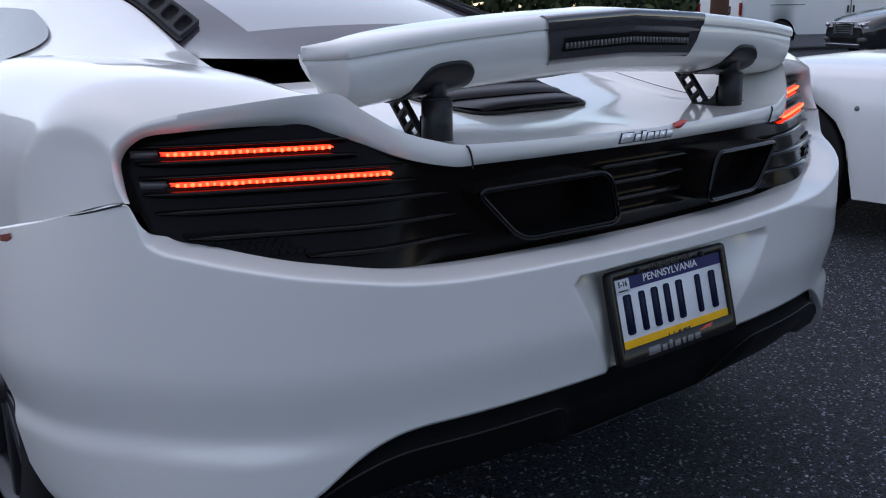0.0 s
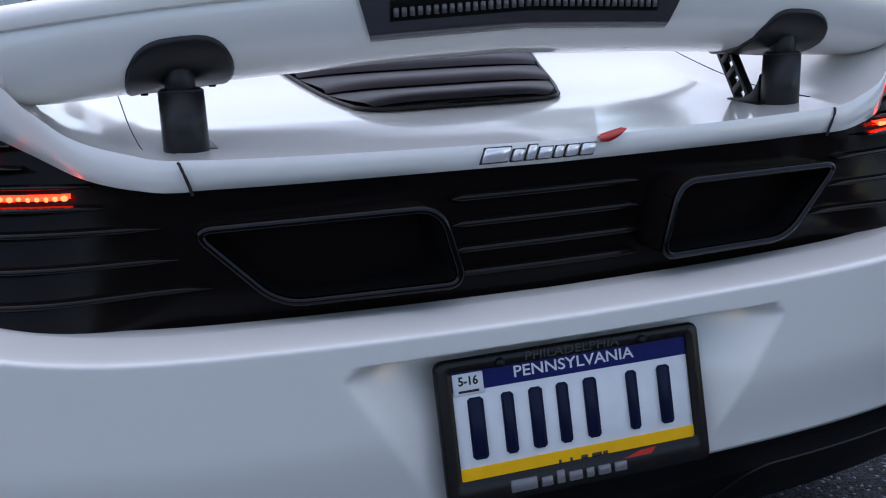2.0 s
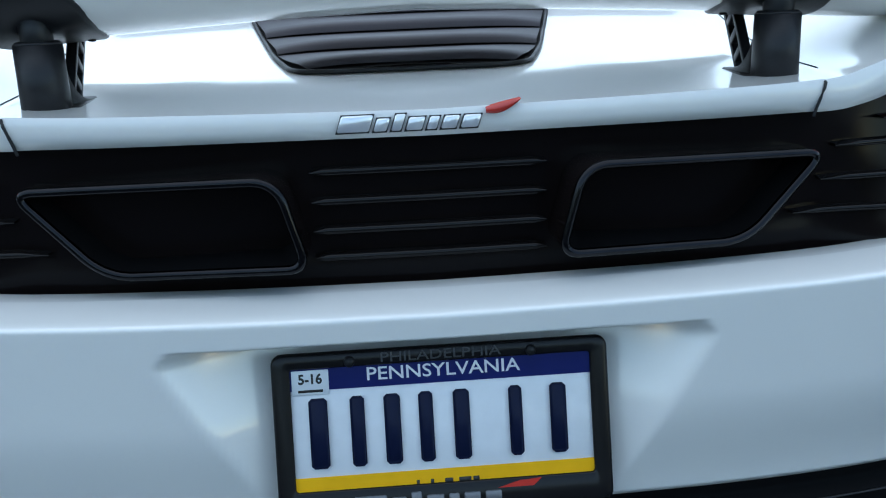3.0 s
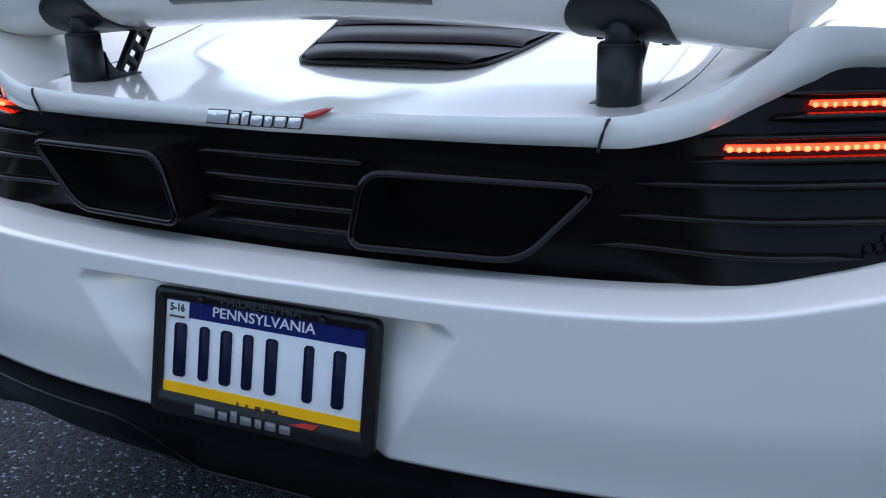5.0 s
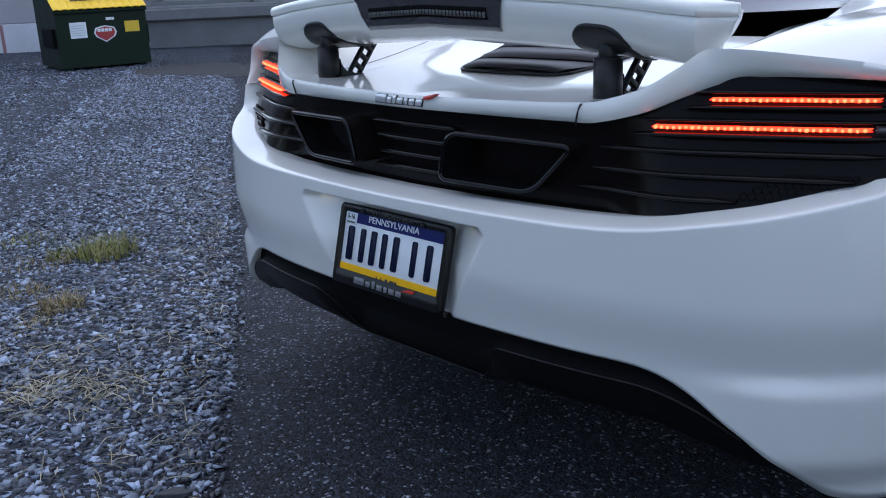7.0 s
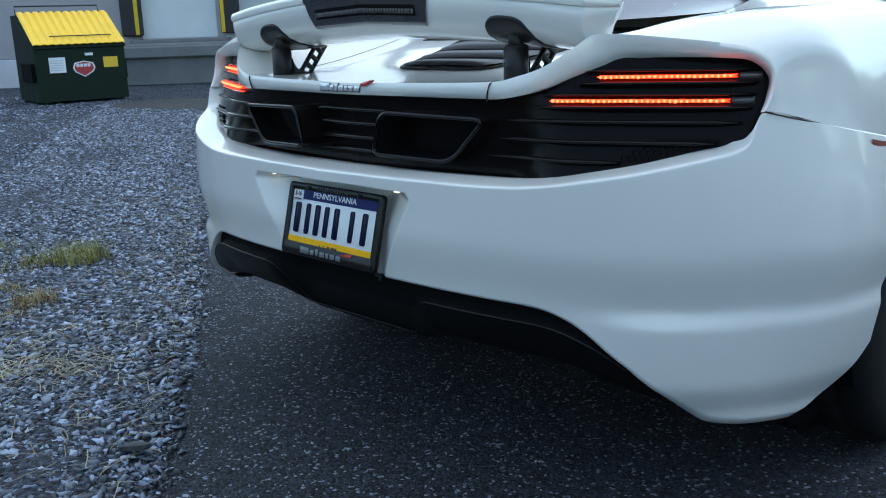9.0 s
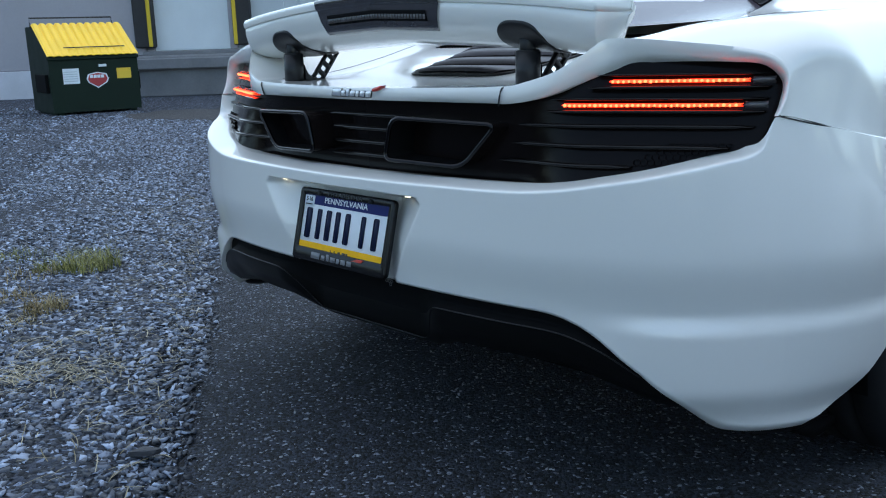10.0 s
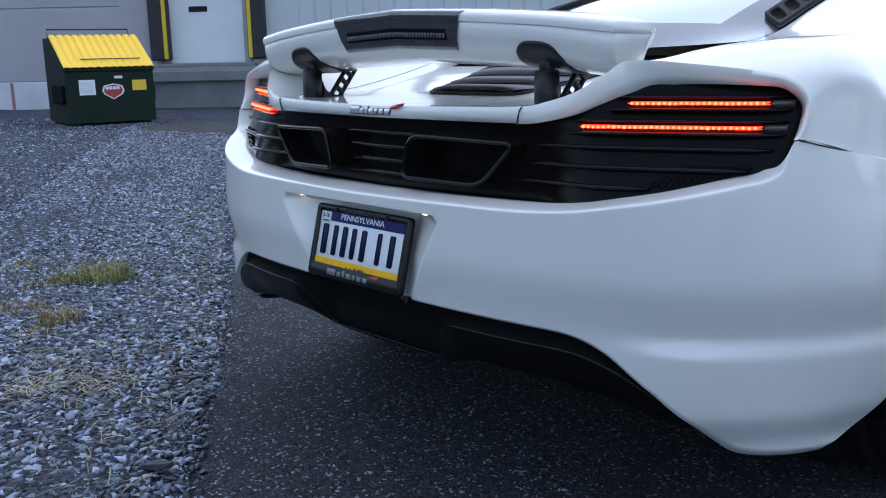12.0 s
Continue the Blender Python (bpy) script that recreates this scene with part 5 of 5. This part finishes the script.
def build_dumpster():
    d = thing("dumpster", "dark green steel dumpster with a yellow ribbed plastic lid", "dumpster")
    d.matrix_world = pose(-11.42, 4.53, 0, 0, 0, 81.0) @ Matrix.Scale(.91, 4)
    w, dep, hf, hb = .67, 1.30, .90, 1.37
    V = [(-w, 0, .06), (w, 0, .06), (w, dep, .06), (-w, dep, .06), (-w, 0, hf), (w, 0, hf), (w, dep, hb), (-w, dep, hb), (-w, .75, hb), (w, .75, hb)]
    F = [(0, 1, 5, 4), (1, 2, 6, 9, 5), (3, 0, 4, 8, 7), (2, 3, 7, 6), (0, 3, 2, 1), (4, 5, 9, 8), (8, 9, 6, 7)]
    raw("body", V, F, BIN_GREEN, d, smooth=False)
    for s in (-1, 1):
        # solid near-black blocks; the shade of the hollow pockets is in the colour
        slab("fork_pocket", min(s * (w - .01), s * (w + .05)), .10, .36, max(s * (w - .01), s * (w + .05)), .78, .64, DARK, d, "steel fork pocket, its hollow's shade drawn as black")
        slab("runner", s * .55 - .06, .05, 0, s * .55 + .06, dep - .05, .07, BIN_GREEN, d)
    slab("front_rim", -w - .02, -.03, hf - .05, w + .02, .02, hf, BIN_GREEN, d)
    lid = new("lid")
    lid.parent = d
    lid["label"] = "yellow ribbed plastic lid"
    n = 12
    xs = []
    for i in range(n):
        a, b = -w - .02 + (2 * w + .04) * i / n, -w - .02 + (2 * w + .04) * (i + 1) / n
        xs += [(a, 0), (a + (b - a) * .25, .03), (a + (b - a) * .7, .03), (a + (b - a) * .95, 0)]
    P = np.stack([np.array([(x, -.05, hf + .012 + z * .3) for x, z in xs]), np.array([(x, .10, hf + .10 + z * .5) for x, z in xs]), np.array([(x, .74, hb + .01 + z) for x, z in xs]), np.array([(x, .80, hb + .02 + z) for x, z in xs])], 1)
    sheet("lid_sheet", P, BIN_YELLOW, lid, thick=.012, smooth=False)
    tube("lid_bar", [(-.40, -.02 + .12, hf + .135), (.52, -.02 + .12, hf + .135)], .008, PAD, d)
    tube("hinge_bar", [(-w - .02, .80, hb - .02), (-w - .02, .84, hb + .13), (w - .1, .84, hb + .13), (w - .1, .80, hb - .02)], .012, PAD, d)
    slab("white_sticker", -.48, -.006, .49, -.24, -.001, .72, PAPER, d, "white notice sticker", bevel=0)
    for i in range(5):
        slab("sticker_bar", -.47, -.009, .525 + i * .035, -.27, -.006, .535 + i * .035, SIDING_LIGHT, d, bevel=0)
    slab("yellow_sticker", .33, -.006, .54, .55, -.001, .70, PAPER_Y, d, "yellow notice sticker", bevel=0)
    sg = [(-.11, .625), (.03, .655), (.17, .625), (.20, .55), (.17, .49), (.03, .41), (-.11, .49), (-.14, .55)]
    for sc, dy, m_, nm in ((1.0, -.006, PAPER, "sign_edge"), (.86, -.010, LOGO_RED, "sign_field")):
        V = [(.03 + (x - .03) * sc, dy, .54 + (z - .54) * sc) for x, z in sg] + [(.03 + (x - .03) * sc, 0, .54 + (z - .54) * sc) for x, z in sg]
        F = [tuple(range(8))] + [(i, 8 + i, 8 + (i + 1) % 8, (i + 1) % 8) for i in range(8)]
        raw(nm, V, F, m_, d, smooth=False)
    for x0 in (-.085, -.03, .025, .08):
        slab("sign_bar", x0, -.014, .565, x0 + .045, -.010, .61, PAPER, d, bevel=0)
    slab("lock_plate", .06, -.02, .73, .18, -.001, .77, PAPER, d, bevel=.004)


build_building()
build_dumpster()


# ---------------------------------------------------------------- other vehicles in the yard
def body_shell(name, parent, ys, half, top, low, material, edge=.06, label="", arches=(), r=.38, wz=.33, crown=.03):
    """A car body lofted from stations: half widths, top heights and sill heights along y, with wheel arches cut."""
    P = []
    for y, h, t, b in zip(ys, half, top, low):
        zl = b
        for yc in arches:
            q = r * r - (y - yc) ** 2
            if q > 0:
                zl = max(zl, wz + math.sqrt(q))
        zl = min(zl, t - .05)
        mid = b + (t - b) * .62
        side = [(h - .03, zl), (h - .02, max(zl, b + (t - b) * .15)), (h, max(zl, mid)), (h - .015, max(zl + .01, t - edge)), (h - .05, t - edge * .35), (h - .13, t)]
        sec = side + [(h * .5, t + crown * .7), (0, t + crown)]
        P.append([(x, y, z) for x, z in sec] + [(-x, y, z) for x, z in sec[-2::-1]])
    ob = sheet(name, np.array(P), material, parent, label)
    return ob


def end_cap(name, parent, y, half, top, low, material, crown=.03):
    V = [(-half + .05, y, low), (half - .05, y, low), (half - .03, y, low + (top - low) * .6), (half - .13, y, top), (0, y, top + crown), (-half + .13, y, top), (-half + .03, y, low + (top - low) * .6)]
    return raw(name, V, [tuple(range(7))], material, parent, smooth=False)


def neighbour_car():
    c = thing("coupe", "white coupe with dark wheels and red calipers parked alongside", "car")
    c.matrix_world = pose(3.61, 1.46, 0, 0, 0, 0)
    ys = np.linspace(.92, -3.55, 91)
    half = smooth_curve(ys, [-3.55, -3.3, -2.6, -1.3, -.4, 0, .5, .8, .92], [.70, .84, .93, .88, .90, .92, .86, .72, .55])
    top = smooth_curve(ys, [-3.55, -3.2, -2.6, -1.3, -.4, 0, .5, .8, .92], [.72, .86, .86, .795, .785, .785, .70, .58, .48])
    low = smooth_curve(ys, [-3.55, -3.2, -1, .6, .92], [.36, .22, .19, .19, .26])
    body_shell("body", c, ys, half, top, low, WHITE_B, arches=(0, -2.6), r=.345, wz=.322)
    end_cap("nose", c, .92, .55, .48, .26, WHITE_B)
    end_cap("tail", c, -3.55, .70, .72, .36, WHITE_B)
    yc = np.linspace(-.75, -3.2, 40)
    ch = smooth_curve(yc, [-3.2, -2.4, -1.8, -1.4, -.75], [.90, 1.22, 1.29, 1.25, .84])
    cw = smooth_curve(yc, [-3.2, -2.2, -1.6, -.75], [.62, .60, .62, .78])
    P = np.stack([np.stack([x * cw + np.sign(x) * .12 * (1 - zt), yc, .82 + (ch - .82) * zt], 1) for x, zt in ((1, 0), (1, .55), (.95, .92), (.5, 1), (0, 1.02), (-.5, 1), (-.95, .92), (-1, .55), (-1, 0))], 1)
    sheet("cabin", P, GLASS_CAR, c, "dark glazed cabin", flip=True)
    for s in (-1, 1):
        tyre_wheel(c, "front_wheel", s * .79, 0, s, .322, .235, True)
        tyre_wheel(c, "rear_wheel", s * .78, -2.6, s, .325, .285, True)
        th = np.linspace(-.3, math.pi + .3, 24)
        for q in (0, -2.6):
            P = np.stack([np.stack([np.full_like(th, s * w), q + .345 * np.cos(th), .322 + .345 * np.sin(th)], 1) for w in (.885, .5)], 1)
            sheet("wheel_housing", P, DARK, c)
        pts = [(s * .91, -.62 - .10 * math.sin(3.0 * i / 14), .26 + .54 * i / 14) for i in range(15)]
        tube("shut_line", [(s * (.886 + .022 * math.sin(math.pi * min(1, i / 12))), p[1], p[2]) for i, p in enumerate(pts)], .004, SEAM, c, seg=6)
        bm = bmesh.new()
        cyl(bm, (s * .892, -.37, .60), (s * .902, -.37, .60), .016, .009, 12)
        part("side_repeater", bm, GLASS_GREY, c)
    return c


def van():
    v = thing("van", "white panel van with a grey lower trim in the far row", "van")
    v.matrix_world = pose(18.71, 13.085, 0, 0, 0, -113.0)
    ys = np.concatenate([[0, .04], np.linspace(.1, 4.2, 60), np.linspace(4.3, 5.5, 14)])
    half = np.full_like(ys, .98) - .08 * ease(.1, 0, ys) - .12 * ease(5.0, 5.5, ys)
    top = smooth_curve(ys, [0, .1, 3.6, 4.4, 4.5, 5.5], [2.02, 2.10, 2.10, 1.35, 1.20, .95])
    low = np.full_like(ys, .38)
    body_shell("body", v, ys, half, top, low, WHITE_B, .12, arches=(1.1, 4.55), r=.40, wz=.36)
    raw("rear_door", [(-.92, -.004, .5), (.92, -.004, .5), (.90, -.004, 1.9), (-.90, -.004, 1.9)], [(0, 1, 2, 3)], WHITE_B, v, smooth=False)
    for s in (-1, 1):
        slab("rear_window", min(s * .10, s * .80), -.02, 1.30, max(s * .10, s * .80), -.006, 1.75, GLASS_GREY, v)
        slab("tail_lamp", min(s * .87, s * .95), -.03, .84, max(s * .87, s * .95), .02, 1.14, LENS_RED, v, "red tail lamp")
        for y in (1.1, 4.55):
            tyre_wheel(v, "wheel", s * .84, y, s, .36, .22)
            th = np.linspace(-.3, math.pi + .3, 20)
            P = np.stack([np.stack([np.full_like(th, s * w), y + .40 * np.cos(th), .36 + .40 * np.sin(th)], 1) for w in (.95, .5)], 1)
            sheet("wheel_housing", P, DARK, v)
        for y0, y1 in ((1.75, 2.92), (3.10, 4.05)):
            slab("side_window", s * .975 - .012, y0, 1.20, s * .975 + .012, y1, 1.80, GLASS_CAR, v, bevel=.01)
        for y in (2.90, 3.06):
            slab("door_handle", s * .985 - .012, y, .88, s * .985 + .012, y + .05, 1.05, SATIN, v)
        slab("belt_groove", s * .978 - .006, .75, 1.07, s * .978 + .006, 1.7, 1.085, SEAM, v, bevel=0)
        slab("door_gap", s * .980 - .006, 3.0, .45, s * .980 + .006, 3.012, 1.95, SEAM, v, bevel=0)
        bm = bmesh.new()
        cyl(bm, (s * .955, 1.1, .36), (s * .975, 1.1, .36), .17, .13, 24)
        part("hubcap", bm, HUBCAP, v, "steel wheel cover")
    slab("bumper", -.95, -.14, .42, .95, .02, .58, CONCRETE, v, bevel=.02)
    slab("plate_panel", .14, -.012, .86, .50, -.004, 1.06, INK, v)
    slab("plate_bar", .20, -.018, .91, .44, -.010, 1.01, WHITE_B, v)
    return v


def sedan():
    c = thing("sedan", "dark sedan with a chrome grille facing the yard", "car")
    c.matrix_world = pose(17.1, 8.98, 0, 0, 0, 59.0)
    ys = np.linspace(.0, -4.7, 70)
    half = smooth_curve(ys, [-4.7, -4.3, -2.5, -.6, -.12, 0], [.70, .86, .92, .90, .80, .66])
    top = smooth_curve(ys, [-4.7, -4.2, -3.4, -1.3, -.3, 0], [.90, 1.02, 1.02, .98, .80, .66])
    low = np.full_like(ys, .22)
    body_shell("body", c, ys, half, top, low, CAR_BLACK, .10, arches=(-.92, -3.7), r=.36, wz=.33)
    end_cap("nose", c, 0, .66, .66, .22, CAR_BLACK)
    end_cap("tail", c, -4.7, .70, .90, .22, CAR_BLACK)
    yc = np.linspace(-1.2, -4.0, 30)
    ch = smooth_curve(yc, [-4.0, -3.2, -2.5, -1.9, -1.2], [1.02, 1.40, 1.47, 1.40, .98])
    P = np.stack([np.stack([x * .72 + np.sign(x) * .10 * (1 - zt) + 0 * yc, yc, .96 + (ch - .96) * zt], 1) for x, zt in ((1, 0), (.95, .6), (.85, .95), (0, 1.02), (-.85, .95), (-.95, .6), (-1, 0))], 1)
    sheet("cabin", P, GLASS_CAR, c, flip=True)
    for s in (-1, 1):
        for y in (-.92, -3.7):
            tyre_wheel(c, "wheel", s * .79, y, s, .33, .21)
        lamp_pts = [(.40, .012, .62), (.72, -.05, .60), (.86, -.30, .66), (.89, -.60, .80), (.80, -.42, .80), (.66, -.16, .74), (.44, -.02, .70)]
        V = [(s * x, y + .02, z) for x, y, z in lamp_pts] + [(s * (x - .05), y - .10, z - .01) for x, y, z in lamp_pts]
        raw("headlamp", V, [tuple(range(7))] + [(i, 7 + i, 7 + (i + 1) % 7, (i + 1) % 7) for i in range(7)], LAMP_CLEAR, c, "clear swept-back headlamp", smooth=False)
        bm = bmesh.new()
        cyl(bm, (s * .64, -.06, .67), (s * .66, .012, .67), .045, .040, 16)
        part("headlamp_lens", bm, CHROME, c)
        slab("fog_lamp", min(s * .52, s * .74), -.12, .34, max(s * .52, s * .74), .012, .43, LENS_GREY, c, bevel=.03)
        slab("grille_edge", min(s * .30, s * .36), -.01, .46, max(s * .30, s * .36), .030, .70, CHROME, c, "chrome grille surround", bevel=.012)
    for i in range(4):
        slab("grille_bar", -.36, .0, .50 + i * .045, .36, .02, .52 + i * .045, CHROME, c, "chrome grille bar", bevel=.004)
    slab("chrome_strip", -.62, -.03, .27, .62, .02, .295, CHROME, c, bevel=.008)
    slab("bonnet_strip", -.46, -.03, .705, .46, .022, .73, CHROME, c, bevel=.010)
    slab("lower_intake", -.48, -.05, .31, .48, .006, .43, DARK, c, bevel=.02)
    return c


# ---------------------------------------------------------------- trees
BARK = mat("bark", (.06, .05, .04), .9, grain=.3, scale=30, wear=.3, wscale=4, bump=.6, bscale=30)
LEAF = island_material("leaf", (.014, .025, .008), (.055, .080, .024), .8)


def tree_mesh(seed, h, spread, n):
    rng = np.random.default_rng(seed)
    tr = bmesh.new()
    cyl(tr, (0, 0, 0), (0.05, 0, h * .5), h * .022, h * .012, 10)
    tips = []
    for i in range(9):
        a, z0 = rng.uniform(0, 6.28), h * rng.uniform(.22, .5)
        e = Vector((math.cos(a) * spread * rng.uniform(.4, .8), math.sin(a) * spread * rng.uniform(.4, .8), z0 + h * rng.uniform(.15, .38)))
        cyl(tr, (0.02, 0, z0), e, h * .009, h * .003, 6)
        tips.append(e)
    tips.append(Vector((0, 0, h * .85)))
    centres = [np.array(t) + rng.normal(size=3) * spread * .22 for t in tips for _ in range(5)]
    V, F = [], []
    for _ in range(n):
        c = centres[rng.integers(len(centres))] + rng.normal(size=3) * spread * np.array([.17, .17, .13])
        c[2] = max(c[2], h * .12)
        u, w = rng.normal(size=3), rng.normal(size=3)
        u /= np.linalg.norm(u)
        w = np.cross(u, w)
        w /= np.linalg.norm(w)
        s = rng.uniform(.10, .26) * h / 9
        n0 = len(V)
        V += [tuple(c - u * s), tuple(c + w * s * .5), tuple(c + u * s), tuple(c - w * s * .5)]
        F.append((n0, n0 + 1, n0 + 2, n0 + 3))
    return tr, V, F


def plant_trees():
    protos = []
    for seed, h, sp in ((1, 11, 3.6), (2, 8.5, 3.2), (3, 13, 4.2)):
        t = thing("tree", "leafy green broad tree in the row behind the yard", "tree", "trees round the yard")
        tr, V, F = tree_mesh(seed, h, sp, 2200)
        part("trunk", tr, BARK, t)
        raw("crown", V, F, LEAF, t, smooth=False)
        protos.append(t)
    rng = np.random.default_rng(9)
    spots = []
    for i in range(40):
        a = radians(12 + i * 2.0)
        spots.append((48 * math.cos(a) + rng.uniform(-3, 3), 48 * math.sin(a) + rng.uniform(-3, 3)))
    for i in range(46):
        a = radians(-205 + i * 3.4)
        spots.append((44 * math.cos(a) + rng.uniform(-6, 6), 44 * math.sin(a) + rng.uniform(-6, 6)))
    for i, (x, y) in enumerate(spots):
        low = .62 if x > 20 and y > 0 else .50 if y > 20 else 1.0
        m = pose(x, y, 0, 0, 0, rng.uniform(0, 360)) @ Matrix.Scale(low * rng.uniform(.85, 1.15), 4)
        if i < 3:
            protos[i].matrix_world = m
        else:
            copy_thing(protos[i % 3], m)


def undergrowth(name, label, seed, n):
    """Dense leafy bushes and low boughs along the far edge of the yard, and an unseen arc behind."""
    rng = np.random.default_rng(seed)
    # the arc from -203 to -50 is unseen, added to block low sky light
    a = np.radians(np.where(rng.random(n) < .45, rng.uniform(8, 112, n), rng.uniform(-203, -50, n)))
    r = rng.uniform(40, 52, n)
    hmax = (4.5 + 1.6 * np.sin(a * 23) + 1.2 * np.sin(a * 57 + 1)) * (1 - .35 * ease(1.25, 1.45, a))
    c = np.stack([r * np.cos(a), r * np.sin(a), hmax * rng.random(n) ** np.where(rng.random(n) < .5, 1.0, 2.6)], 1)
    u = rng.normal(size=(n, 3))
    u /= np.linalg.norm(u, axis=1)[:, None]
    w = np.cross(u, rng.normal(size=(n, 3)))
    w /= np.linalg.norm(w, axis=1)[:, None]
    s = rng.uniform(.12, .36, n)[:, None]
    V = np.stack([c - u * s, c + w * s * .55, c + u * s, c - w * s * .55], 1).reshape(-1, 3)
    V[:, 2] = np.maximum(V[:, 2], 0)
    me = bpy.data.meshes.new(name)
    me.from_pydata(V.tolist(), [], (np.arange(n)[:, None] * 4 + np.arange(4)).tolist())
    return tagged(link(name, me, LEAF, smooth=False), label, "bushes", kind="stuff")


bm = bmesh.new()
cyl(bm, (0, 0, 0), (0, 0, 5.5), .20, .16, 14)
post = part("wooden_post", bm, mat("weathered_brown_wood", (.16, .075, .05), .8, grain=.25, scale=18, wear=.3, wscale=2, bump=.5, bscale=25))
tagged(post, "weathered reddish brown wooden post beside the van", "post")
post.location = (15.87, 11.09, 0)
undergrowth("far_bushes", "dense green bushes along the far edge of the yard, plus an unseen arc behind against low sky", 31, 120000)
neighbour_car()
van()
sedan()
plant_trees()
